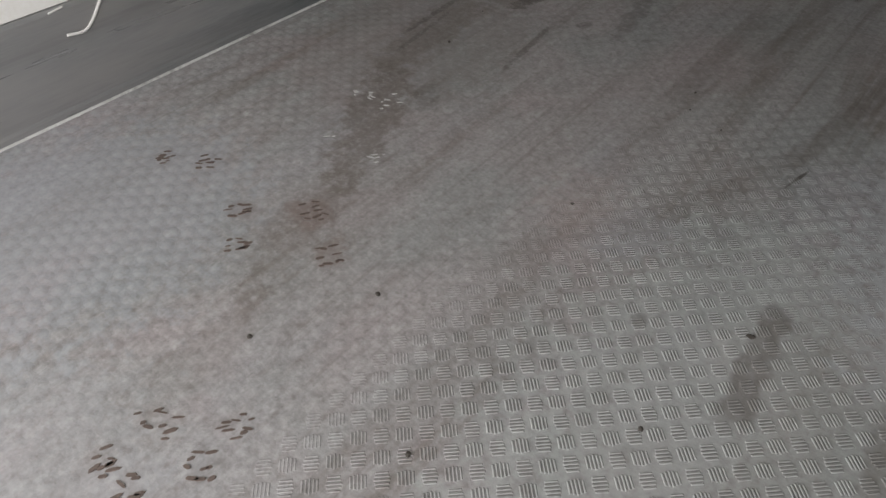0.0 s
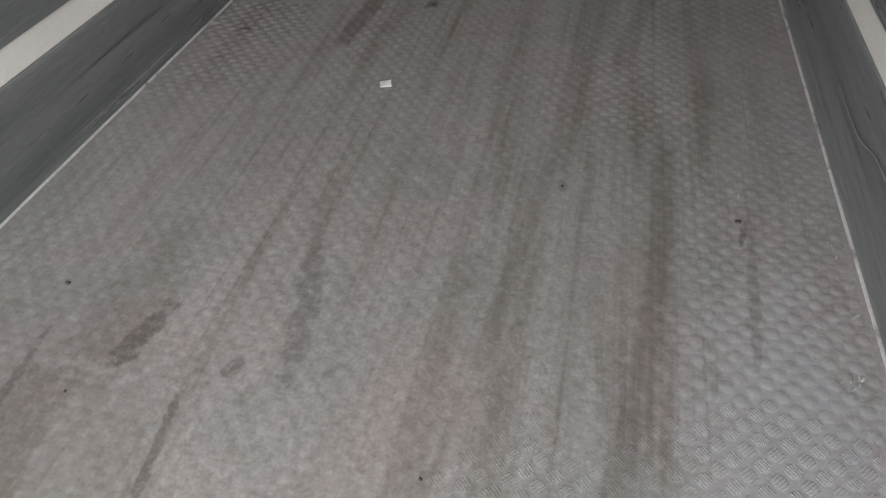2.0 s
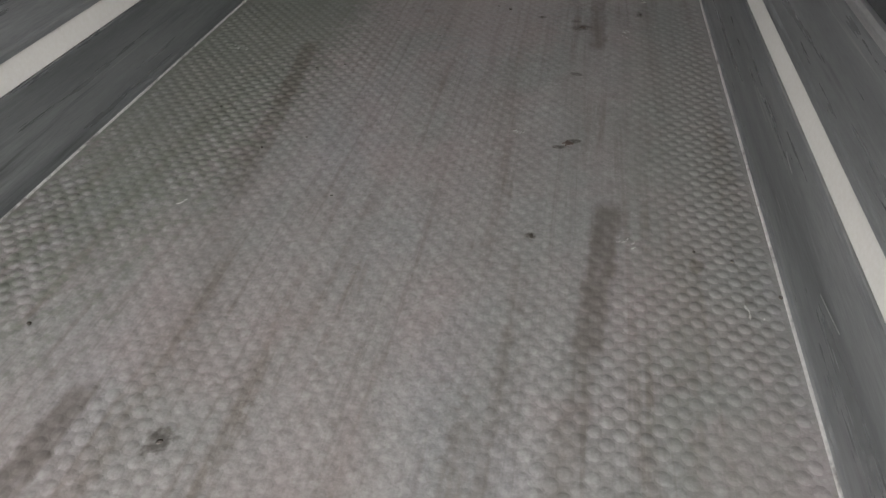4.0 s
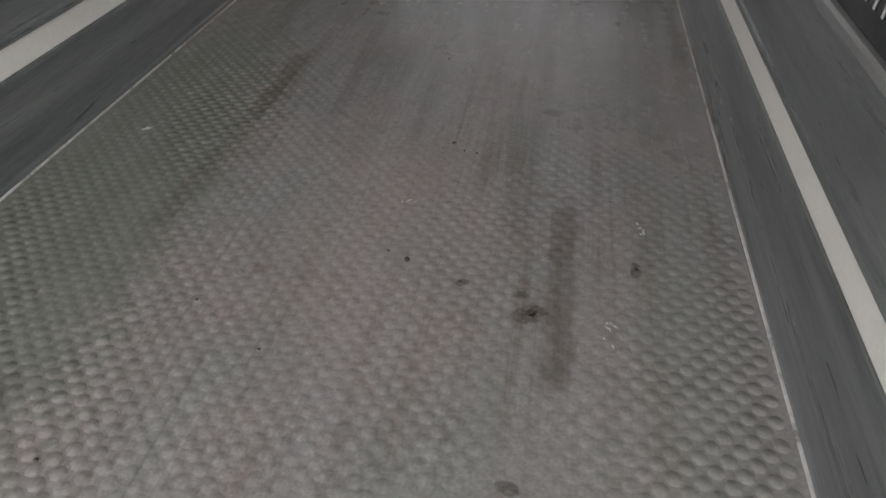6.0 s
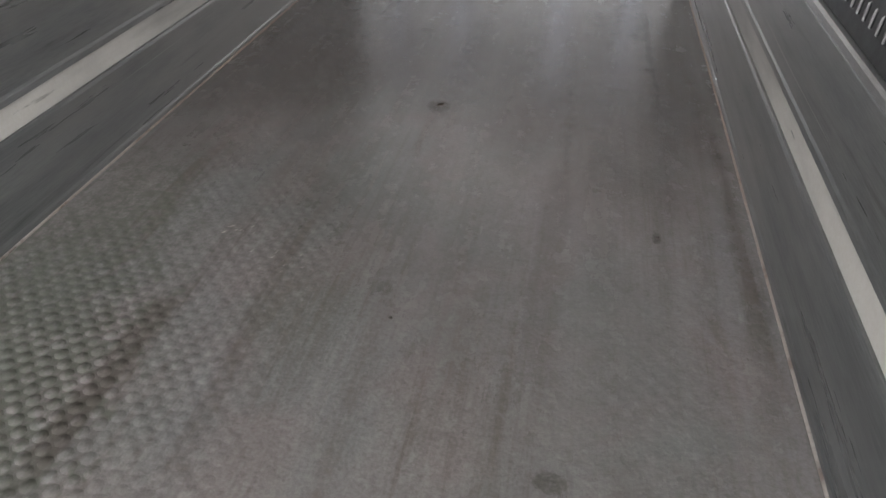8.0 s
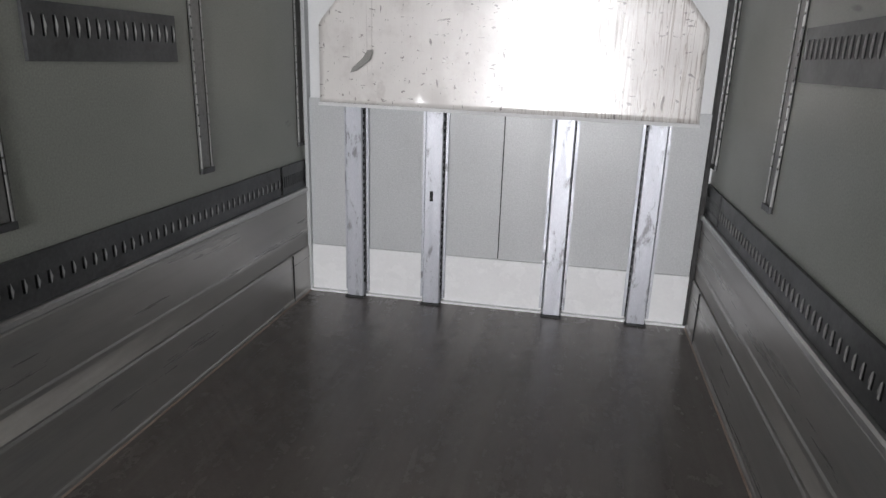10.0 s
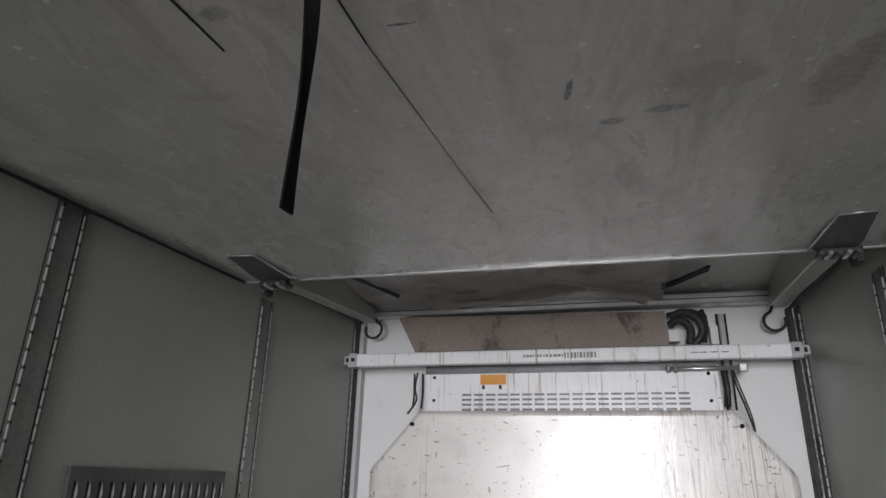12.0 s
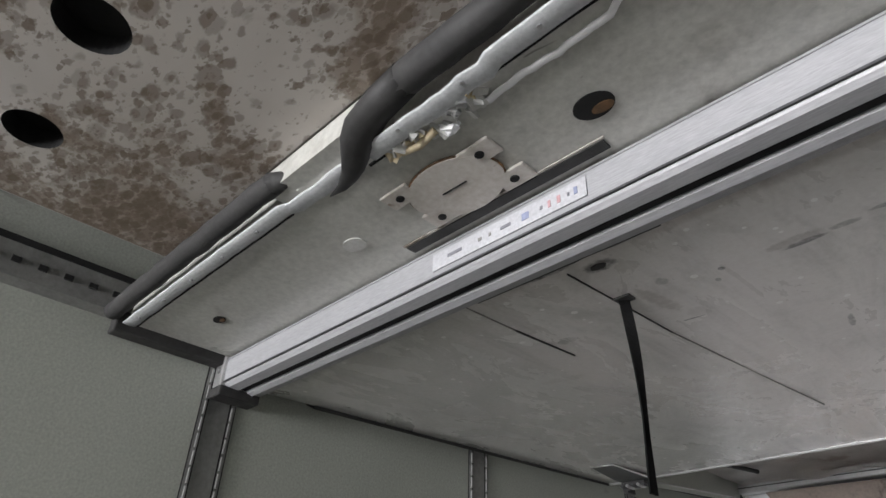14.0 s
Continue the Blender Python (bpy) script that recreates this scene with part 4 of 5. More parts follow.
for i in range(40):
    xa, xb = -1.036 + 2.128 * i / 40, -1.036 + 2.128 * (i + 1) / 40
    za, zb = 1.254 - 0.032 * i / 40, 1.254 - 0.032 * (i + 1) / 40
    w = lambda x: 0.004 * noise.noise((x * 6, 1, 1)) + 0.014 * math.exp(-((x + 0.37) / 0.06) ** 2) + 0.012 * math.exp(-((x - 0.4) / 0.08) ** 2)
    v = [bm.verts.new(c) for c in ((xa, 13.060 + w(xa), za), (xb, 13.060 + w(xb), zb), (xb, 13.050 + w(xb), zb - 0.019), (xa, 13.050 + w(xa), za - 0.019), (xa, 13.258, za - 0.012), (xb, 13.258, zb - 0.012))]
    bm.faces.new((v[0], v[1], v[2], v[3])), bm.faces.new((v[3], v[2], v[5], v[4]))
bmesh.ops.remove_doubles(bm, verts=bm.verts[:], dist=0.0005)
part("bottom_lip", bm, M_KWHITE, baffle, "bent light lip along the lower edge")
for x, z in ((-0.80, 1.93), (0.865, 1.925)):
    part("bolt", disc(bmesh.new(), x, 13.052, z, 0.011, 0.011, 0.014, "y", 10), M_DARK, baffle)
bm = prism([(-0.838, 1.425), (-0.80, 1.437), (-0.715, 1.50), (-0.702, 1.555), (-0.735, 1.55), (-0.76, 1.51), (-0.825, 1.452)], "y", 13.054, 13.058)
tagged(part("tape_scrap", bm, M_TAPE), "torn scrap of grey tape stuck on the baffle plate", "tape")

# evaporator housing above the plate: front strip with four rows of slots
evap = thing("evaporator_unit", "white evaporator front with slotted air grille", "cooling unit")
part("body", boxed((-0.75, 0.79, 13.125, 13.29, 1.98, 2.34)), M_RAIL, evap, "dark housing")
x0, x1, zs = -0.538, 0.653, (2.005, 2.031, 2.057, 2.083)
bm = boxed((-0.742, x0, 13.098, 13.104, 2.0, 2.203), (x1, 0.792, 13.098, 13.104, 2.0, 2.203), (x0, x1, 13.098, 13.104, 2.098, 2.203))
cols = 18
pitch = (x1 - x0) / cols
for i in range(cols + 1):
    x = x0 + i * pitch
    box(bm, max(x0, x - 0.0065), min(x1, x + 0.0065), 13.098, 13.104, 2.0, 2.098)
for z in zs:
    box(bm, x0, x1, 13.099, 13.1035, z + 0.0115, z + 0.026)
part("grille", bm, M_DRIP, evap, "white slotted grille strip")
part("grille_backing", boxed((x0, x1, 13.108, 13.112, 1.99, 2.11)), M_RAIL, evap)
for x, z in ((-0.69, 2.185), (-0.69, 2.06), (0.745, 2.185), (0.745, 2.05)):
    part("bolt", disc(bmesh.new(), x, 13.092, z, 0.009, 0.009, 0.008, "y", 10), M_DARK, evap)
for x in (-0.815, -0.765, 0.812, 0.835):
    part("side_seal", rod(bmesh.new(), [(x, 13.12, 2.21), (x + 0.004, 13.115, 2.1), (x - 0.003, 13.12, 2.02)], 0.006, 6), M_RUBBER, evap, "black edge seal")
bm = prism([(-0.942, 2.556), (0.571, 2.535), (0.578, 2.345), (-0.832, 2.345)], "y", 13.165, 13.21)
part("outlet_panel", bm, M_BROWN, evap, "dirty brown air outlet panel")
lab = thing("warning_label", "orange warning label on the evaporator grille", "label")
part("print_block", boxed((-0.428, -0.286, 13.0955, 13.0975, 2.143, 2.197)), M_ORANGE, lab)
for x in (-0.418, -0.325):
    part("fixing", boxed((x, x + 0.014, 13.0945, 13.0975, 2.118, 2.14)), M_DARK, lab)

# hoses and pipes beside the outlet
hose = thing("hose_bundle", "black hoses looping beside the outlet panel", "hose")
for ctrl, r in (([(0.60, 13.18, 2.50), (0.66, 13.15, 2.52), (0.735, 13.14, 2.47), (0.745, 13.15, 2.40), (0.70, 13.16, 2.345)], 0.020),
                ([(0.59, 13.19, 2.46), (0.64, 13.16, 2.48), (0.69, 13.15, 2.43), (0.68, 13.16, 2.35)], 0.021),
                ([(0.76, 13.20, 2.54), (0.772, 13.18, 2.46), (0.755, 13.17, 2.36)], 0.013),
                ([(0.58, 13.20, 2.52), (0.70, 13.17, 2.53), (0.78, 13.2, 2.50)], 0.012)):
    part("hose", rod(bmesh.new(), curve_points(ctrl), r), M_RUBBER, hose)
part("bracket", boxed((0.575, 0.632, 13.13, 13.17, 2.36, 2.425), bevel=0.004), M_PLASTIC, hose, "white plastic clamp")
part("bracket", boxed((0.782, 0.822, 13.13, 13.17, 2.34, 2.44), bevel=0.004), M_PLASTIC, hose, "white plastic clamp")
pipe = thing("pipe_pair", "two thin vertical pipes on the bulkhead", "pipe")
for x, m, r in ((0.842, M_RUBBER, 0.006), (0.862, M_PLASTIC, 0.010), (0.884, M_RUBBER, 0.005)):
    part("pipe", rod(bmesh.new(), [(x, 13.26, 2.53), (x, 13.255, 2.3), (x, 13.26, 2.02)], r, 8), m, pipe)
cable = thing("hanging_cable", "black cable hanging past the side of the evaporator", "cable")
part("cable", rod(bmesh.new(), curve_points([(0.855, 13.10, 2.215), (0.868, 13.085, 2.12), (0.895, 13.08, 2.02), (0.925, 13.09, 1.90)]), 0.005, 8), M_RUBBER, cable)
part("cable", rod(bmesh.new(), curve_points([(0.862, 13.11, 2.215), (0.888, 13.095, 2.10), (0.918, 13.09, 1.98), (0.928, 13.10, 1.91)]), 0.004, 8), M_RUBBER, cable)
cable = thing("hanging_cable", "black cable hanging past the side of the evaporator", "cable")
part("cable", rod(bmesh.new(), curve_points([(-0.79, 13.10, 2.215), (-0.80, 13.09, 2.13), (-0.79, 13.09, 2.06), (-0.835, 13.08, 1.985)]), 0.006, 8), M_RUBBER, cable)
bar_rod = thing("steel_rod", "short galvanised rod below the load bar", "rod")
part("rod", rod(bmesh.new(), [(0.54, 13.07, 2.205), (0.72, 13.07, 2.206), (0.90, 13.07, 2.207)], 0.012), M_STEEL, bar_rod)
part("knob", boxed((0.885, 0.925, 13.05, 13.09, 2.185, 2.228), bevel=0.006), M_STEEL, bar_rod)
for x in (0.545, 0.58):
    part("nut", boxed((x, x + 0.016, 13.053, 13.087, 2.188, 2.223), bevel=0.003), M_RAIL, bar_rod)

# load bar across the bulkhead
bar = thing("load_bar", "light aluminium load bar spanning the side walls before the bulkhead", "load bar")
part("tube", prism([(12.985, 2.238), (12.98, 2.245), (12.98, 2.300), (12.985, 2.307), (13.03, 2.307), (13.035, 2.300), (13.035, 2.245), (13.03, 2.238)], "x", -1.13, 1.125), M_DRIP, bar)
for s in (-1, 1):
    part("end_fitting", boxed(tuple(sorted((s * 1.10, s * 1.20))) + (12.992, 13.023, 2.250, 2.298), bevel=0.003), M_STEEL, bar, "steel end fitting")
    part("sleeve", boxed(tuple(sorted((s * 1.115, s * 1.165))) + (12.976, 13.039, 2.233, 2.312), bevel=0.004), M_BEAM, bar)
    part("end_slot", boxed(tuple(sorted((s * 1.172, s * 1.186))) + (12.989, 12.993, 2.262, 2.286)), M_DARK, bar)
    part("end_slot", boxed(tuple(sorted((s * 1.128, s * 1.148))) + (12.973, 12.977, 2.264, 2.284)), M_DARK, bar)
random.seed(7)
x = -0.174
while x < 0.195:
    w = random.uniform(0.006, 0.018)
    part("print_block", boxed((x, x + w, 12.9785, 12.980, 2.257 + (0.0 if x > 0.03 else 0.008), 2.287 - (0.0 if x > 0.03 else 0.008))), M_TAPE, bar)
    x += w + random.uniform(0.004, 0.008)
for x in (0.66, 0.70, 0.75, 0.80):
    part("print_block", boxed((x, x + 0.035, 12.9785, 12.980, 2.268, 2.274)), M_TAPE, bar)

# black hooks at the top corners
for s, x, z in ((-1, -1.105, 2.487), (1, 1.108, 2.458)):
    t = thing("hook", "black steel hook hanging at the top corner of the bulkhead", "hook", "hooks by the bulkhead")
    pts = [(x + s * 0.01, 13.2, z + 0.13), (x - s * 0.005, 13.19, z + 0.075)]
    for k in range(11):
        a = radians(70 - k * 27)
        pts.append((x - s * 0.052 * math.cos(a), 13.18, z + 0.005 + 0.052 * math.sin(a)))
    part("hook_bar", rod(bmesh.new(), curve_points(pts, 3), 0.008, 8), M_RUBBER, t)

# rail where bulkhead and ceiling meet, duct sheet and lines behind the partition
t = thing("top_rail", "light aluminium rail between the ceiling and the bulkhead", "rail")
part("rail", prism([(13.17, 2.568), (13.165, 2.575), (13.165, 2.622), (13.175, 2.63), (13.24, 2.63), (13.24, 2.568)], "x", -1.22, 1.13), M_TRIM, t)
part("groove", boxed((-1.22, 1.13, 13.1625, 13.166, 2.594, 2.600)), M_RAIL, t)
sheet = thing("duct_sheet", "crumpled grey air duct sheet hung under the front ceiling", "duct")
bm = bmesh.new()
nx, ny = 70, 44
rows = []
for j in range(ny + 1):
    row = []
    for i in range(nx + 1):
        x, y = -1.06 + 1.625 * i / nx, 12.02 + 1.13 * j / ny
        fold = 0.030 * noise.noise((x * 2.2, y * 3.1, 0.3)) + 0.022 * abs(noise.noise((x * 5 + y * 4, y * 3 - x * 3, 1.7))) + 0.032 * math.exp(-((x - 0.1 + (12.75 - y) * 0.9) / 0.03) ** 2) * (x > -0.2)
        row.append(bm.verts.new((x, y, 2.612 - fold)))
    rows.append(row)
for j in range(ny):
    for i in range(nx):
        bm.faces.new((rows[j][i], rows[j + 1][i], rows[j + 1][i + 1], rows[j][i + 1])).smooth = True
bmesh.ops.solidify(bm, geom=bm.faces[:], thickness=0.004)
part("sheet", bm, M_FOIL, sheet)
lines = thing("ceiling_hose", "pair of black hoses crossing under the front ceiling", "hose")
for d in (0.0, 0.045):
    part("hose", rod(bmesh.new(), curve_points([(0.745, 12.66 + d, 2.61), (0.68, 12.74 + d, 2.605), (0.61, 12.83 + d, 2.60), (0.56, 12.86 + d, 2.595)]), 0.0085, 8), M_RUBBER, lines)
part("clamp", boxed((0.545, 0.565, 12.84, 12.93, 2.585, 2.605), bevel=0.004), M_RAIL, lines)
for x, y, w in ((0.76, 13.06, 0.035), (0.87, 13.10, 0.05)):
    t = tagged(part("torn_label", boxed((x, x + w, y, y + 0.10 - w, H - 0.004, H - 0.001)), M_PAPER), "torn white label on the front ceiling", "label", "torn labels")
lines = thing("ceiling_hose", "thin black hose end under the front ceiling", "hose")
part("hose", rod(bmesh.new(), curve_points([(-1.02, 12.30, 2.60), (-0.94, 12.55, 2.60), (-0.86, 12.80, 2.598), (-0.83, 12.83, 2.59)]), 0.012, 8), M_RUBBER, lines)

# ---------------------------------------------------------------- folded-up partition under the ceiling
PZ = lambda y: 2.335 + 0.043 * (y - 10.4)
part_w = thing("folded_partition", "scuffed grey insulated partition panel folded up under the ceiling", "partition")
bm = bmesh.new()
nx, ny = 30, 30
px0, px1, py0, py1 = -1.175, 1.175, 9.99, 11.875
gridv = {}
for j in range(ny + 1):
    for i in range(nx + 1):
        x, y = px0 + (px1 - px0) * i / nx, py0 + (py1 - py0) * j / ny
        z = PZ(y) + 0.003 * noise.noise((x * 1.7, y * 1.7, 4))
        gridv[i, j] = (bm.verts.new((x, y, z)), bm.verts.new((x, y, z + 0.07)))
for j in range(ny):
    for i in range(nx):
        q = [gridv[i, j], gridv[i + 1, j], gridv[i + 1, j + 1], gridv[i, j + 1]]
        bm.faces.new([v[0] for v in q]).smooth = True
        bm.faces.new([v[1] for v in q])
for ring in ([(i, 0) for i in range(nx + 1)], [(i, ny) for i in range(nx + 1)], [(0, j) for j in range(ny + 1)], [(nx, j) for j in range(ny + 1)]):
    for p, q in zip(ring, ring[1:]):
        bm.faces.new((gridv[p][0], gridv[q][0], gridv[q][1], gridv[p][1]))
bmesh.ops.recalc_face_normals(bm, faces=bm.faces[:])
part("panel", bm, M_PANEL, part_w)


def on_panel(name, x0, y0, x1, y1, w0, w1, material, label=""):
    """A thin mark on the underside of the partition from one place to another."""
    d = Vector((x1 - x0, y1 - y0, 0)).normalized()
    n = Vector((-d.y, d.x, 0))
    bm = bmesh.new()
    for a, b in (((x0, y0, w0), (x1, y1, w1)),):
        lo = []
        for (x, y, w) in (a, b):
            for s in (-1, 1):
                p = Vector((x, y, 0)) + n * (s * w / 2)
                lo.append((p.x, p.y, PZ(p.y) - 0.0032))
        vs = [bm.verts.new(c) for c in lo] + [bm.verts.new((c[0], c[1], c[2] + 0.0042)) for c in lo]
        for f in ((0, 1, 3, 2), (4, 6, 7, 5), (0, 4, 5, 1), (2, 3, 7, 6), (0, 2, 6, 4), (1, 5, 7, 3)):
            bm.faces.new([vs[i] for i in f])
    bmesh.ops.recalc_face_normals(bm, faces=bm.faces[:])
    return part(name, bm, material, part_w, label)


for k in range(14):
    xa = -0.31 + 0.031 * k
    on_panel("adhesive_residue", xa, 10.012 + 0.004 * noise.noise((k * 0.7, 0, 1)), xa + 0.033, 10.012 + 0.004 * noise.noise((k * 0.7 + 0.7, 0, 1)), 0.014 + 0.010 * abs(noise.noise((k * 1.3, 5, 0))), 0.014 + 0.010 * abs(noise.noise((k * 1.3 + 1.3, 5, 0))), M_RUBBER)
on_panel("seam", -0.097, 10.05, -0.090, 10.46, 0.0026, 0.0018, M_RUBBER, "dark joint line")
on_panel("seam", -0.090, 10.46, -0.048, 11.05, 0.0018, 0.0012, M_TAPE)
on_panel("seam", -0.048, 11.05, -0.028, 11.30, 0.002, 0.0006, M_TAPE)
on_panel("seam", -0.345, 10.0, -0.348, 10.19, 0.001, 0.002, M_TAPE)
on_panel("seam", -0.348, 10.19, -0.341, 10.42, 0.0036, 0.002, M_RUBBER, "dark joint line")
bm = disc(bmesh.new(), -0.036, 10.068, PZ(10.068) - 0.003, 0.017, 0.009, 0.006)
part("plug", bm, M_RUBBER, part_w, "dark oval plug in the panel")
part("front_edge", boxed((px0, px1, 11.870, 11.888, PZ(11.88) - 0.006, PZ(11.88) + 0.062), bevel=0.003), M_TRIM, part_w, "thin aluminium edge profile")
for s in (-1, 1):
    bm = bmesh.new()
    for k in range(24):
        ya, yb = 10.19 + 1.67 * k / 24, 10.19 + 1.67 * (k + 1) / 24
        vs = []
        for y in (ya, yb):
            for dx, dz in ((1.17, -0.012), (1.222, 0.014), (1.225, 0.05), (1.17, 0.03)):
                vs.append(bm.verts.new((s * dx, y, PZ(y) + dz)))
        for i in range(4):
            bm.faces.new((vs[i], vs[(i + 1) % 4], vs[4 + (i + 1) % 4], vs[4 + i]))
    bmesh.ops.remove_doubles(bm, verts=bm.verts[:], dist=0.0005)
    bmesh.ops.recalc_face_normals(bm, faces=bm.faces[:])
    part("side_seal", bm, M_RUBBER, part_w, "black rubber side seal")

strap = thing("pull_strap", "black webbing pull strap hanging from the partition", "strap")
bm = bmesh.new()
seg = 26
ring = []
for k in range(seg + 1):
    f = k / seg
    z = PZ(10.22) - 0.002 - f * (PZ(10.22) - 1.925)
    tw = radians(28) + radians(68) * math.sin(min(1.0, f / 0.72) * math.pi / 2) ** 1.5 - radians(14) * max(0.0, f - 0.72) / 0.28
    cx, cy = -0.076 + 0.009 * f + 0.003 * math.sin(f * 5), 10.225 + 0.010 * math.sin(f * 3)
    u = Vector((math.cos(tw), math.sin(tw), 0)) * 0.0115
    n = Vector((-math.sin(tw), math.cos(tw), 0)) * 0.0016
    c = Vector((cx, cy, z))
    ring.append([bm.verts.new(c + a) for a in (u + n, -u + n, -u - n, u - n)])
for a, b in zip(ring, ring[1:]):
    for i in range(4):
        bm.faces.new((a[i], a[(i + 1) % 4], b[(i + 1) % 4], b[i]))
bm.faces.new(ring[0]), bm.faces.new(ring[-1][::-1])
bmesh.ops.recalc_face_normals(bm, faces=bm.faces[:])
part("webbing", bm, M_WEB, strap)
part("anchor", boxed((-0.092, -0.054, 10.208, 10.238, PZ(10.22) - 0.006, PZ(10.22) - 0.001), bevel=0.002), M_RUBBER, strap, "black anchor patch")

# roller brackets at the front corners of the partition
for s in (-1, 1):
    t = thing("roller_bracket", "dark steel roller bracket at the corner of the folded partition", "bracket", "partition roller brackets")
    z = PZ(11.7)
    pts = [(s * 0.925, 11.79), (s * 0.930, 11.52), (s * 1.03, 11.505), (s * 1.066, 11.74), (s * 1.062, 11.87), (s * 0.98, 11.88)]
    z = PZ(11.65)
    part("plate", prism(pts, "z", z - 0.014, z - 0.005), M_RAIL, t, "dark base plate")
    part("plate_edge", rod(bmesh.new(), [(p[0], p[1], z - 0.011) for p in pts[:5]], 0.004, 6), M_TRIM, t, "light worn edge")
    part("carrier", boxed(tuple(sorted((s * 0.99, s * 1.065))) + (11.875, 11.905, z - 0.020, z + 0.02), bevel=0.003), M_TRACK, t, "steel carrier")
    part("block", boxed(tuple(sorted((s * 0.955, s * 1.07))) + (11.80, 11.872, z - 0.030, z - 0.013), bevel=0.004), M_RUBBER, t, "black roller block")
    for k in range(5):
        x = s * (0.955 + 0.027 * k)
        part("roller", rod(bmesh.new(), [(x, 11.79, z - 0.032), (x, 11.82, z - 0.034), (x, 11.85, z - 0.032)], 0.0075, 8), M_STEEL if k in (1, 3) else M_RAIL, t)
    part("latch", boxed(tuple(sorted((s * 1.075, s * 1.10))) + (11.86, 11.93, z - 0.045, z + 0.01), bevel=0.004), M_RUBBER, t)

# ---------------------------------------------------------------- beam, header and evaporator pan behind the partition
beam = thing("cross_beam", "bright aluminium cross beam with a black groove between the wall tracks", "beam")
prof = [(9.88, 2.390), (9.878, 2.384), (9.878, 2.318), (9.884, 2.308), (9.892, 2.300), (9.923, 2.298), (9.923, 2.335), (9.951, 2.335), (9.951, 2.298), (9.968, 2.293), (9.974, 2.298), (9.992, 2.298), (10.0, 2.306), (10.0, 2.33), (9.985, 2.385), (9.975, 2.390)]
part("profile", prism(prof, "x", -1.19, 1.19), M_BEAM, beam)
part("ridge", boxed((-1.19, 1.19, 9.8755, 9.879, 2.312, 2.3165)), M_RAIL, beam)
part("ridge", boxed((-1.19, 1.19, 9.8755, 9.879, 2.381, 2.3845)), M_BEAM, beam)
part("groove_seal", boxed((-1.188, 1.188, 9.924, 9.950, 2.306, 2.334)), M_DARK, beam, "black groove filling")
for s in (-1, 1):
    part("end_block", boxed(tuple(sorted((s * 1.175, s * 1.225))) + (9.868, 9.99, 2.303, 2.392), bevel=0.004), M_TRIM, beam, "aluminium end block")
    part("end_bolt", disc(bmesh.new(), s * 1.20, 9.862, 2.352, 0.010, 0.010, 0.008, "y", 8), M_STEEL, beam)
    part("foot", boxed(tuple(sorted((s * 1.165, s * 1.23))) + (9.865, 9.995, 2.272, 2.302), bevel=0.004), M_RUBBER, beam, "black rubber foot")
lab = thing("beam_sticker", "white sticker with small print along the cross beam", "label")
part("sheet", boxed((-0.306, 0.073, 9.8745, 9.8765, 2.330, 2.371)), M_PRINT, lab)
for x0, x1, m in ((-0.262, -0.205, M_INK), (-0.178, -0.165, M_TAPE), (-0.15, -0.142, M_TAPE), (-0.12, -0.085, M_INK), (-0.068, -0.045, M_BLUE), (-0.026, -0.018, M_INK), (-0.008, 0.0, M_RED), (0.012, 0.022, M_RED), (0.034, 0.040, M_INK), (0.048, 0.058, M_BLUE)):
    part("print_block", boxed((x0, x0 + (x1 - x0) * 0.7, 9.873, 9.8748, 2.347 - 0.004 * (m in (M_BLUE, M_RED)), 2.354 + 0.004 * (m in (M_BLUE, M_RED)))), m, lab)

HZ = 2.395
header = thing("header_panel", "grey header panel with round cover and torn rear edge", "panel")
part("panel", boxed((-1.195, 1.195, 9.585, 9.99, HZ, HZ + 0.06)), M_HEAD, header)
# round cover with four ears
cover = part("round_cover", disc(bmesh.new(), -0.13, 9.762, HZ - 0.008, 0.102, 0.074, 0.007, "z", 28), M_COVER, header, "worn beige round cover plate")
for ex, ey in ((-0.228, 9.712), (-0.21, 9.806), (-0.032, 9.812), (-0.035, 9.722)):
    part("ear", boxed((ex - 0.036, ex + 0.036, ey - 0.023, ey + 0.023, HZ - 0.0075, HZ - 0.001), bevel=0.003), M_COVER, cover)
    part("screw", disc(bmesh.new(), ex, ey, HZ - 0.011, 0.009, 0.008, 0.004, "z", 10), M_DARK, cover)
part("crack", boxed((-0.16, -0.10, 9.757, 9.760, HZ - 0.0095, HZ - 0.007)), M_DARK, cover)
part("rim", rod(bmesh.new(), [(-0.13 + 0.1025 * math.cos(k * math.tau / 30), 9.762 + 0.0745 * math.sin(k * math.tau / 30), HZ - 0.004) for k in range(31)], 0.0026, 6), M_RUST, cover, "brown stained rim")
part("oval_patch", disc(bmesh.new(), -0.426, 9.757, HZ - 0.0035, 0.029, 0.022, 0.003), M_CEIL, header, "white oval patch")
for x, y, rx, ry in ((0.167, 9.766, 0.035, 0.027), (-0.976, 9.738, 0.021, 0.015)):
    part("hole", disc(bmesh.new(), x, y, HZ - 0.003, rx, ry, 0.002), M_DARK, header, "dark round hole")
    part("hole_core", disc(bmesh.new(), x + rx * 0.3, y + ry * 0.35, HZ - 0.0045, rx * 0.55, ry * 0.38, 0.001), M_RUST, header, "rusty hole core")
part("slot_seal", boxed((-0.35, 0.135, 9.838, 9.862, HZ - 0.006, HZ - 0.001)), M_RUBBER, header, "dark sealing strip")
part("slot_edge", boxed((-0.355, 0.14, 9.8325, 9.8375, HZ - 0.004, HZ - 0.001)), M_MOULD, header, "frayed beige edge")
random.seed(3)


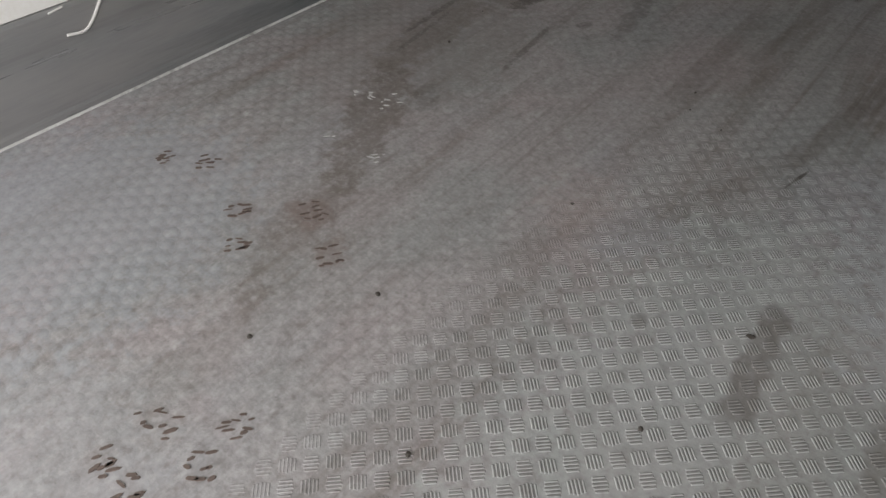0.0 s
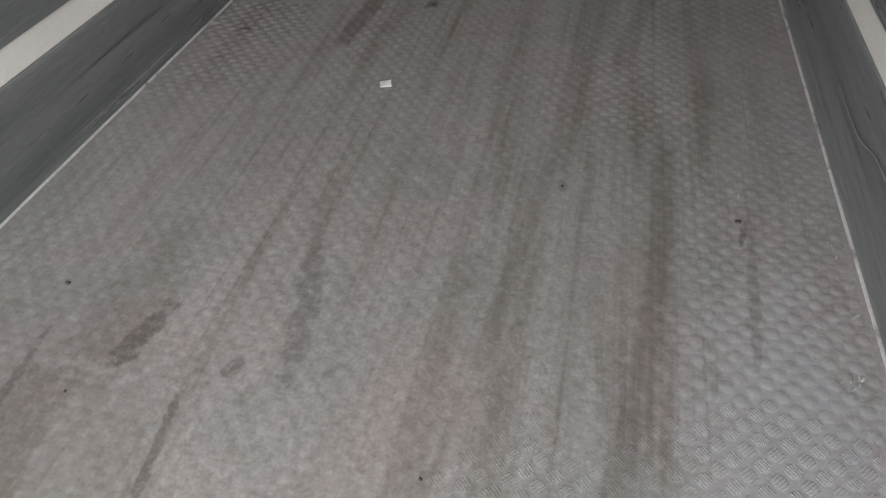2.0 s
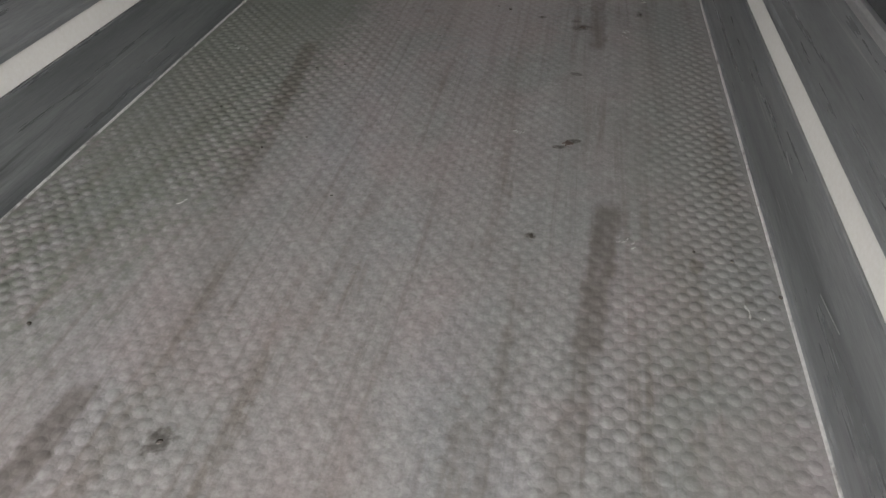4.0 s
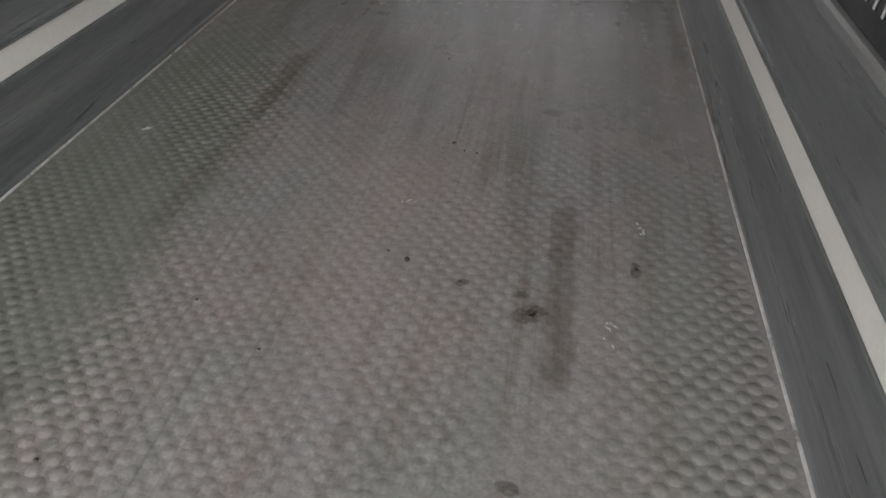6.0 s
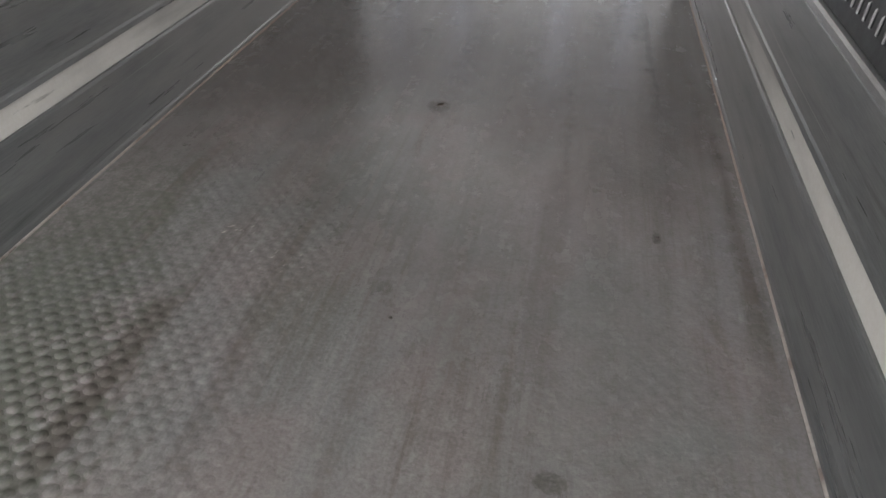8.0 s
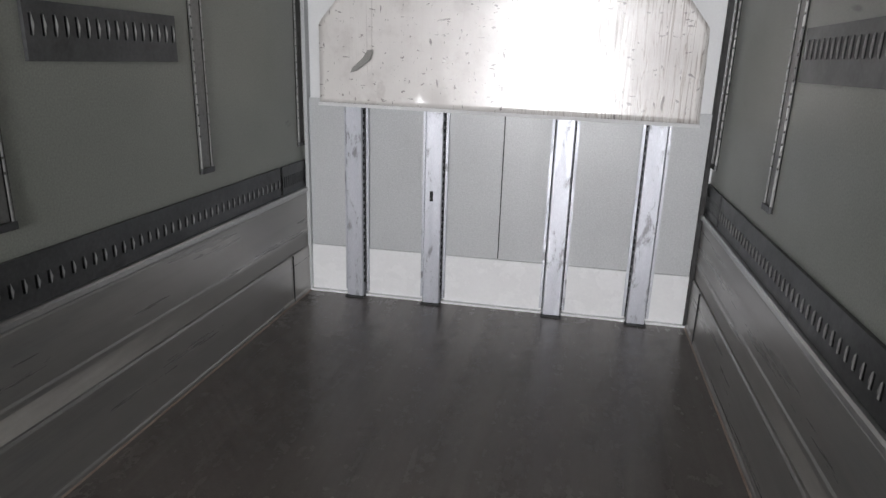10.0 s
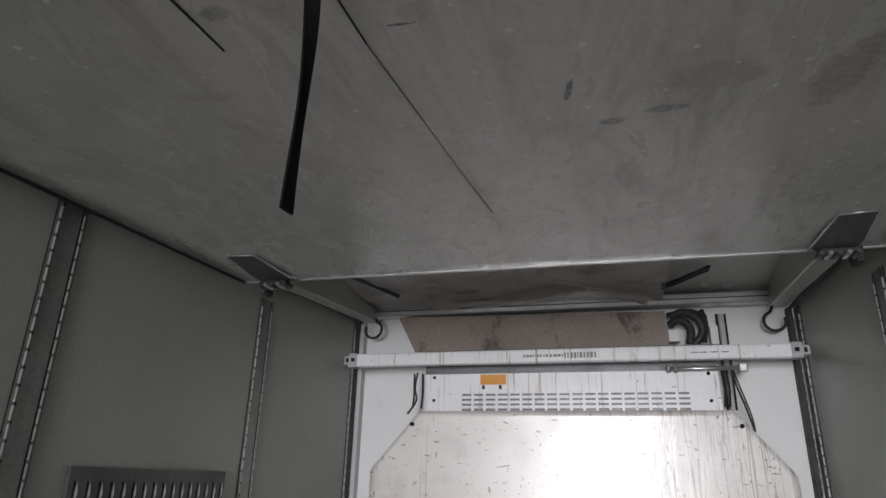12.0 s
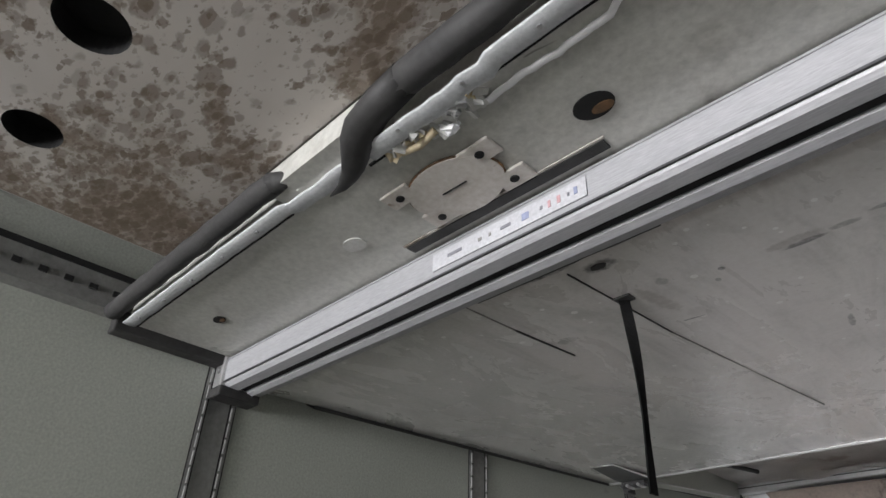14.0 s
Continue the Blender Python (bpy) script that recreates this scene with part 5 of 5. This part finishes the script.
def wavy(x0, x1, y, z, amp, n, seed):
    return [(x0 + (x1 - x0) * k / n, y + amp * noise.noise((k * 0.45, seed, 0)), z + amp * 0.6 * noise.noise((k * 0.45, seed, 5))) for k in range(n + 1)]


def strip(points, w, h, sag=0.0):
    """A flat or round strip along the points, w wide in y and h deep in z."""
    bm = bmesh.new()
    rings = []
    for p in points:
        rings.append([bm.verts.new((p[0], p[1] + w * math.cos(a) / 2, p[2] + h * math.sin(a) / 2)) for a in (k * math.tau / 10 for k in range(10))])
    for a, b in zip(rings, rings[1:]):
        for k in range(10):
            bm.faces.new((a[k], a[(k + 1) % 10], b[(k + 1) % 10], b[k])).smooth = True
    bm.faces.new(rings[0]), bm.faces.new(rings[-1])
    bmesh.ops.recalc_face_normals(bm, faces=bm.faces[:])
    return bm


# bright edge profile and bulging black seal, bent and torn near the middle
part("edge_profile", strip(wavy(-1.17, -0.42, 9.580, HZ - 0.010, 0.003, 30, 1) + wavy(-0.40, -0.20, 9.594, HZ - 0.004, 0.004, 8, 2), 0.036, 0.008), M_BULK, header, "light bent aluminium edge profile")
part("edge_profile", strip(wavy(-0.17, 0.10, 9.588, HZ - 0.014, 0.005, 14, 3) + wavy(0.12, 1.17, 9.581, HZ - 0.012, 0.003, 30, 4), 0.038, 0.008), M_BULK, header, "light bent aluminium edge profile")
part("torn_flange", strip(wavy(0.045, 0.28, 9.640, HZ - 0.004, 0.007, 16, 5) + wavy(0.30, 0.62, 9.626, HZ - 0.003, 0.005, 16, 6), 0.014, 0.007), M_KWHITE, header, "torn white flange strip")
part("profile_joint", strip(wavy(-1.17, -0.42, 9.6015, HZ - 0.008, 0.002, 30, 1), 0.003, 0.008), M_DARK, header)
part("profile_joint", strip(wavy(-0.10, 1.17, 9.6035, HZ - 0.008, 0.002, 40, 4), 0.004, 0.008), M_DARK, header)
for k in range(16):
    x = -1.1 + 0.145 * k
    if abs(x + 0.29) > 0.13:
        part("rivet", disc(bmesh.new(), x, 9.581, HZ - 0.0185, 0.004, 0.004, 0.008, "z", 8), M_STEEL, header)
part("rear_seal", strip(wavy(-1.19, -0.40, 9.536, HZ + 0.018, 0.004, 30, 7) + [(-0.395, 9.537, HZ + 0.018)], 0.048, 0.046), M_SEAL, header, "bulging dark grey rubber seal")


def tapered(points):
    """A squashed length of seal: each point carries its half width and half depth."""
    bm = bmesh.new()
    rings = [[bm.verts.new((x, y + w * math.cos(a), z + h * math.sin(a))) for a in (k * math.tau / 12 for k in range(12))] for x, y, z, w, h in points]
    for a, b in zip(rings, rings[1:]):
        for k in range(12):
            bm.faces.new((a[k], a[(k + 1) % 12], b[(k + 1) % 12], b[k])).smooth = True
    bm.faces.new(rings[0]), bm.faces.new(rings[-1])
    bmesh.ops.recalc_face_normals(bm, faces=bm.faces[:])
    return bm


part("seal_end", tapered([(-0.396, 9.537, HZ + 0.018, 0.024, 0.023), (-0.375, 9.543, HZ + 0.018, 0.019, 0.018), (-0.355, 9.552, HZ + 0.018, 0.010, 0.010), (-0.345, 9.557, HZ + 0.018, 0.003, 0.004)]), M_SEAL, header)
part("backing_strip", boxed((-0.42, -0.10, 9.536, 9.584, HZ + 0.004, HZ + 0.06)), M_HEAD, header, "bared grey backing strip")
part("rear_seal", tapered([(-0.315, 9.614, HZ - 0.012, 0.001, 0.002), (-0.265, 9.606, HZ - 0.022, 0.010, 0.006), (-0.225, 9.592, HZ - 0.026, 0.018, 0.008), (-0.195, 9.576, HZ - 0.026, 0.026, 0.010), (-0.17, 9.560, HZ - 0.016, 0.033, 0.014),
                          (-0.14, 9.547, HZ - 0.002, 0.034, 0.020), (-0.09, 9.539, HZ + 0.010, 0.031, 0.026), (-0.02, 9.536, HZ + 0.018, 0.029, 0.028)]), M_RUBBER, header, "torn twisted length of seal")
part("rear_seal", strip(wavy(-0.03, 1.19, 9.536, HZ + 0.018, 0.006, 40, 9), 0.056, 0.056), M_SEAL, header, "bulging dark grey rubber seal")
for k in range(34):
    x = -0.15 + 0.22 * random.random()
    y = 9.612 + 0.046 * random.random() * (0.3 + 0.7 * (x + 0.15) / 0.22)
    s = random.uniform(0.007, 0.018)
    bm = boxed((-s, s, -s * 0.5, s * 0.5, -s * 0.3, s * 0.3))
    for v in bm.verts:
        v.co += Vector(noise.noise_vector(v.co * 90 + Vector((k, 0, 0)))) * s * 0.5
    bmesh.ops.transform(bm, matrix=pose(x, y, HZ - 0.006, random.uniform(-30, 30), random.uniform(-30, 30), random.uniform(0, 180)), verts=bm.verts[:])
    part("torn_flake", bm, random.choice((M_FOAM, M_KWHITE, M_TRIM, M_CEIL)), header)
part("torn_foam", strip([(-0.13, 9.628, HZ - 0.008), (-0.09, 9.634, HZ - 0.012), (-0.045, 9.628, HZ - 0.009)], 0.016, 0.012), M_FOAM, header, "torn yellow foam")
part("tear", boxed((-0.20, -0.15, 9.612, 9.618, HZ - 0.005, HZ - 0.002)), M_DARK, header)
for s in (-1, 1):
    part("side_seal", boxed(tuple(sorted((s * 1.185, s * 1.232))) + (9.55, 9.87, HZ - 0.030, HZ + 0.03), bevel=0.005), M_RUBBER, header, "dark side seal")

pan = thing("ceiling_evaporator", "stained off-white ceiling evaporator pan with round openings", "cooling unit")
px0, px1, py0, py1, pz = -0.892, 0.80, 8.0, 9.535, 2.46
holes = ((-0.323, 9.157, 0.058), (-0.648, 9.166, 0.052))
bm = bmesh.new()
loops = [[bm.verts.new(c) for c in ((px0, py0, pz), (px1, py0, pz), (px1, py1, pz), (px0, py1, pz))]]
for x, y, r in holes:
    loops.append([bm.verts.new((x + r * math.cos(k * math.tau / 36), y + r * math.sin(k * math.tau / 36), pz)) for k in range(36)])
rim = [bm.edges.new((lp[k], lp[(k + 1) % len(lp)])) for lp in loops for k in range(len(lp))]
bmesh.ops.triangle_fill(bm, use_beauty=True, use_dissolve=False, edges=rim)
for lp in loops[:1]:
    up = [bm.verts.new((v.co.x, v.co.y, pz + 0.045)) for v in lp]
    for k in range(len(lp)):
        q = (k + 1) % len(lp)
        bm.faces.new((lp[k], lp[q], up[q], up[k]))
bmesh.ops.recalc_face_normals(bm, faces=bm.faces[:])
part("pan", bm, M_MOULD, pan)
# sleeves and body are coloured black for the unlit depth behind the openings
for x, y, r in holes:
    bm = bmesh.new()
    ra, rb = ([bm.verts.new((x + r * 1.005 * math.cos(k * math.tau / 36), y + r * 1.005 * math.sin(k * math.tau / 36), z)) for k in range(36)] for z in (pz + 0.001, pz + 0.045))
    for k in range(36):
        bm.faces.new((ra[k], ra[(k + 1) % 36], rb[(k + 1) % 36], rb[k]))
    part("opening_sleeve", bm, M_DARK, pan, "sleeve of a round opening, blackened for the shade inside")
part("body", boxed((px0 + 0.004, px1 - 0.004, py0, py1 - 0.004, pz + 0.046, H - 0.003)), M_DARK, pan, "body blackened to stand in for the shaded hollow")
part("edge_line", boxed((px0 - 0.012, px0 - 0.002, py0, py1, pz + 0.004, pz + 0.03)), M_BROWN, pan)

# ---------------------------------------------------------------- small things on the floor and kick plates
bm = boxed((-0.021, 0.021, -0.017, 0.017, 0.0015, 0.0045))
for v in bm.verts:
    v.co.z += 0.006 * (v.co.x > 0) * (v.co.y > 0)
ob = tagged(part("paper_scrap", bm, M_PAPER), "small folded scrap of white paper on the floor", "paper")
ob.matrix_world = pose(-0.314, 4.73, 0.001, 0, 0, 20)

random.seed(11)


def crumb(x, y, r, name="dirt_crumb", flat=0.45):
    bm = bmesh.new()
    bmesh.ops.create_icosphere(bm, subdivisions=1, radius=r)
    k = random.random() * 50
    for v in bm.verts:
        v.co += Vector(noise.noise_vector(v.co / r + Vector((k, k, 0)))) * r * 0.45
        v.co.z *= flat
    ob = tagged(part(name, bm, M_DEBRIS), "small dark crumb of dirt on the tread plate", "dirt", "dirt crumbs on the floor")
    ob.matrix_world = pose(x, y, r * flat * 0.6, 0, 0, random.uniform(0, 360)) @ Matrix.Diagonal((random.uniform(0.7, 1.6), 1, 1, 1))


for x, y, r in ((0.692, 2.48, 0.009), (0.004, 2.06, 0.008), (-0.124, 1.80, 0.008), (0.315, 1.82, 0.009), (0.617, 2.14, 0.007), (-0.867, 3.605, 0.008), (0.193, 3.29, 0.007), (0.222, 3.19, 0.006), (0.337, 3.15, 0.006), (-0.613, 3.05, 0.007),
                (0.176, 2.60, 0.006), (-0.665, 3.31, 0.006), (0.899, 4.24, 0.012), (0.386, 4.29, 0.008), (-0.297, 5.41, 0.009), (0.964, 6.31, 0.008), (-0.205, 6.37, 0.008), (-0.563, 7.25, 0.008), (-0.831, 6.85, 0.009), (-0.824, 5.67, 0.010),
                (-0.550, 6.60, 0.007), (-0.452, 7.31, 0.008), (-0.332, 7.83, 0.007), (-0.412, 6.70, 0.006), (1.072, 6.29, 0.008), (1.186, 6.16, 0.009), (0.472, 6.29, 0.010), (0.207, 8.09, 0.011), (0.144, 8.12, 0.006), (0.239, 8.76, 0.009),
                (0.286, 8.71, 0.006), (0.333, 8.70, 0.008), (0.244, 8.83, 0.005), (0.27, 8.90, 0.005), (0.876, 10.02, 0.008), (0.098, 9.48, 0.009), (-0.091, 7.69, 0.007), (0.872, 8.15, 0.010), (0.377, 8.02, 0.008)):
    crumb(x, y, r * 0.78)

# dirt prints: small clusters of dark flecks pressed on the floor
for cx, cy, sx in ((-0.810, 2.03, 0.05), (-0.702, 2.10, 0.055), (-0.465, 2.04, 0.06), (-0.321, 2.155, 0.07), (-0.172, 2.068, 0.06), (-0.364, 1.955, 0.05), (-0.10, 1.56, 0.07), (0.023, 1.65, 0.055), (0.041, 1.56, 0.05), (-0.098, 1.45, 0.05), (-0.015, 1.45, 0.05),
                   (0.584, 7.93, 0.02), (-0.036, 10.83, 0.02), (0.56, 6.85, 0.02)):
    bm = bmesh.new()
    for k in range(9):
        a, reach = k * 2.4 + random.uniform(-0.3, 0.3), random.uniform(0.25, 1.0)
        x, y = sx * 0.72 * math.cos(a) * reach, sx * 0.62 * math.sin(a) * reach
        w, l, a = random.uniform(0.0022, 0.0052), random.uniform(0.006, 0.015), radians(48 + random.gauss(0, 13))
        c, s = math.cos(a), math.sin(a)
        ps = [(x + u * l * c - v * w * s, y + u * l * s + v * w * c) for u, v in ((-1, -0.5), (-0.5, -1), (0.6, -0.8), (1, 0.1), (0.5, 0.9), (-0.7, 0.7))]
        lo, hi = [bm.verts.new((p[0], p[1], 0.0)) for p in ps], [bm.verts.new((p[0] * 0.98, p[1] * 0.98, 0.0016)) for p in ps]
        bm.faces.new(hi)
        for i in range(6):
            bm.faces.new((lo[i], lo[(i + 1) % 6], hi[(i + 1) % 6], hi[i]))
    bmesh.ops.recalc_face_normals(bm, faces=bm.faces[:])
    ob = tagged(part("dirt_print", bm, M_PRINTDIRT), "cluster of dried dark dirt flecks on the tread plate", "dirt", "dirt prints on the floor", "stuff")
    ob.matrix_world = pose(cx, cy, 0.0005)

# pale scuffs where the plate was scraped bright
for cx, cy, sx, ang, n in ((-0.60, 2.63, 0.04, 30, 8), (-0.53, 2.64, 0.045, 30, 10), (-0.345, 2.41, 0.045, 30, 8), (-0.518, 2.40, 0.015, 40, 2), (1.163, 4.19, 0.03, 70, 6), (1.163, 3.94, 0.03, 70, 6), (1.122, 3.75, 0.04, 60, 9), (0.761, 6.31, 0.03, 40, 7),
                           (0.365, 6.90, 0.03, 60, 6), (-0.039, 6.04, 0.03, 60, 5), (1.10, 6.07, 0.03, 100, 6), (-0.971, 7.38, 0.04, 60, 7), (-0.691, 6.25, 0.02, 40, 3), (0.90, 8.35, 0.04, 120, 7), (0.794, 7.91, 0.04, 110, 7), (0.144, 8.38, 0.02, 60, 4),
                           (-0.30, 9.65, 0.07, 60, 12), (-0.53, 9.79, 0.06, 60, 8), (-0.956, 8.67, 0.03, 20, 5), (0.908, 4.36, 0.008, 90, 2)):
    bm = bmesh.new()
    for k in range(n):
        x, y = random.gauss(0, sx * 0.6), random.gauss(0, sx * 0.5)
        w, l, a = random.uniform(0.0012, 0.0032), random.uniform(0.004, 0.012), radians(ang + random.gauss(0, 14))
        c, s = math.cos(a), math.sin(a)
        ps = [(x + u * l * c - v * w * s, y + u * l * s + v * w * c) for u, v in ((-1, -0.2), (-0.3, -1), (0.5, -0.8), (1, 0.3), (0.2, 0.9), (-0.7, 0.5))]
        lo, hi = [bm.verts.new((p[0], p[1], 0.0)) for p in ps], [bm.verts.new((p[0], p[1], 0.0012)) for p in ps]
        bm.faces.new(hi)
        for i in range(6):
            bm.faces.new((lo[i], lo[(i + 1) % 6], hi[(i + 1) % 6], hi[i]))
    bmesh.ops.recalc_face_normals(bm, faces=bm.faces[:])
    ob = tagged(part("pale_scuff", bm, M_SEALANT), "pale scraped scuff on the tread plate", "scuff", "pale scuffs on the floor", "stuff")
    ob.matrix_world = pose(cx, cy, 0.0004)

# bright curved scrapes on the kick plates
for pts, r in (([(-1.199, 2.185, 0.295), (-1.199, 2.14, 0.247), (-1.199, 2.105, 0.226), (-1.199, 2.055, 0.232)], 0.005),
               ([(-1.199, 2.032, 0.304), (-1.199, 2.076, 0.309)], 0.003),
               ([(-1.199, 2.79, 0.305), (-1.199, 2.805, 0.248), (-1.199, 2.854, 0.199), (-1.199, 2.933, 0.192), (-1.199, 2.999, 0.205), (-1.199, 3.048, 0.265), (-1.199, 3.06, 0.30)], 0.006),
               ([(1.199, 4.78, 0.17), (1.199, 4.508, 0.167), (1.199, 4.354, 0.202), (1.199, 4.218, 0.21), (1.199, 4.087, 0.226), (1.199, 3.987, 0.262), (1.199, 3.85, 0.271)], 0.003),
               ([(1.199, 6.56, 0.232), (1.199, 6.51, 0.224), (1.199, 6.46, 0.222)], 0.003), ([(1.199, 6.02, 0.160), (1.199, 5.94, 0.170), (1.199, 5.87, 0.180)], 0.002)):
    bm = rod(bmesh.new(), curve_points(pts), r, 6)
    for v in bm.verts:
        v.co.x = math.copysign(1.1995 + (abs(v.co.x) - 1.199) * 0.12, v.co.x)
    tagged(part("scrape_mark", bm, M_STRIPE if pts[0][0] < 0 else M_TRIM), "bright curved scrape on the aluminium kick plate", "scrape", "scrapes on the kick plates")

# ---------------------------------------------------------------- raised bars of the tread plate
PITCH = 0.0605


def lug(cx, cy, tilt, h, pad):
    """A soft low pad with five short raised bars and dark strips painting the shade between them, as corner places and
    faces.
    """
    c, s = math.cos(tilt), math.sin(tilt)
    out, fs = [], []
    turn = lambda a, b: (cx + a * c - b * s, cy + a * s + b * c)
    for r, z in ((1.0, 0.0), (0.62, pad * 0.8)):
        for k in range(8):
            a = (k + 0.5) * math.tau / 8
            out.append((*turn(0.0195 * r * math.cos(a), 0.0195 * r * math.sin(a)), z))
    out.append((cx, cy, pad))
    for k in range(8):
        q = (k + 1) % 8
        fs += [(k, q, 8 + q, 8 + k), (8 + k, 8 + q, 16)]
    if h > 0:
        for k in range(-2, 3):
            half = 0.0155 - 0.0017 * abs(k)
            n = len(out)
            for l, w, z in ((half, 0.0019, pad * 0.55), (half * 0.86, 0.0009, pad * (1.0 - 0.13 * abs(k)) + h)):
                for u, v in ((-1, -1), (1, -1), (1, 1), (-1, 1)):
                    out.append((*turn(u * l, v * w + k * 0.0068), z))
            fs += [tuple(n + i for i in f) for f in BAR_FACES]
        for k in (-1.5, -0.5, 0.5, 1.5) if h > 0.00045 else ():
            half, n = 0.0140 - 0.0017 * abs(k), len(out)
            out += [(*turn(u * half, v * 0.0010 + k * 0.0068), pad * 1.03 + 0.00008) for u, v in ((-1, -1), (1, -1), (1, 1), (-1, 1))]
            fs.append((n, n + 1, n + 2, n + 3))
    return out, fs


BAR_FACES = [(4, 5, 6, 7), (0, 1, 5, 4), (1, 2, 6, 5), (2, 3, 7, 6), (3, 0, 4, 7)]


def lug_mesh(name, vs, fs, flags):
    me = bpy.data.meshes.new(name)
    me.from_pydata(vs, [], fs)
    me.materials.append(M_FLOOR)
    me.materials.append(M_GROOVE_SHADE)
    me.polygons.foreach_set("use_smooth", [f == 1 for f in flags])
    me.polygons.foreach_set("material_index", [int(f == 2) for f in flags])
    return me


near_mesh = {sgn: lug_mesh("tread_lug", *lug(0, 0, sgn * math.pi / 4, 0.0013, 0.0007), [1] * 16 + [0] * 25 + [2] * 4) for sgn in (1, -1)}
verts, faces, soft_face = [], [], []
count = 0
for j in range(int(L / (PITCH / 2))):
    y = 0.03 + j * PITCH / 2
    sgn = 1 if j % 2 else -1
    for i in range(int(2 * FW / PITCH) + 1):
        x = -FW + 0.03 + (i + (0.5 if j % 2 else 0.0)) * PITCH
        if abs(x) > FW - 0.028 or y > L - 0.05:
            continue
        if 0.30 < x < 1.12 and 1.95 < y < 2.55 and count < 300:
            ob = new("tread_lug", near_mesh[sgn])
            ob.parent = floor
            ob.location = (x, y, 0.0)
            count += 1
            continue
        wear = max(0.0, min(1.0, 0.45 + 0.9 * noise.noise((x * 2.2, y * 0.9, 2.0)) + 0.4 * noise.noise((x * 9, y * 7, 6.0))))
        high, pad = 0.0, 0.0005 + 0.0019 * wear * (0.3 + 0.7 * min(1.0, max(0.0, abs(x) - 0.2) / 0.6))
        if y < 3.8:
            high += (0.00025 + 0.00035 * wear) * min(1.0, (3.8 - y) / 0.8) * min(1.0, max(0.0, (x - 0.05) * 3))
        if y < 2.6:
            high += 0.0008 * min(1.0, (2.6 - y) / 0.4) * min(1.0, max(0.0, (x - 0.1) * 3))
        if y < 4.6:
            pad *= 0.65
        if y > 5.0:
            pad *= 0.9 if x > 0.1 else 1.0 + 0.3 * min(1.0, max(0.0, -x - 0.1) * 3)
        if y > 8.3:
            fade = max(0.1, min(1.0, 1 - (y - 9.2) / 1.1 if x < -0.15 else 1 - (y - 8.3) / 0.8))
            high, pad = high * fade, pad * fade
        if high < 0.00012:
            high = 0.0
        vs, fs = lug(x, y, sgn * math.pi / 4, high, pad)
        n = len(verts)
        verts += vs
        faces += [tuple(n + q for q in f) for f in fs]
        soft_face += [1] * 16 + [0] * min(25, len(fs) - 16) + [2] * max(0, len(fs) - 41)
me = lug_mesh("tread_bars", verts, faces, soft_face)
ob = new("tread_bars", me)
ob.parent = floor
tagged(ob, "raised five-bar tread pattern of the floor plate", kind="stuff")
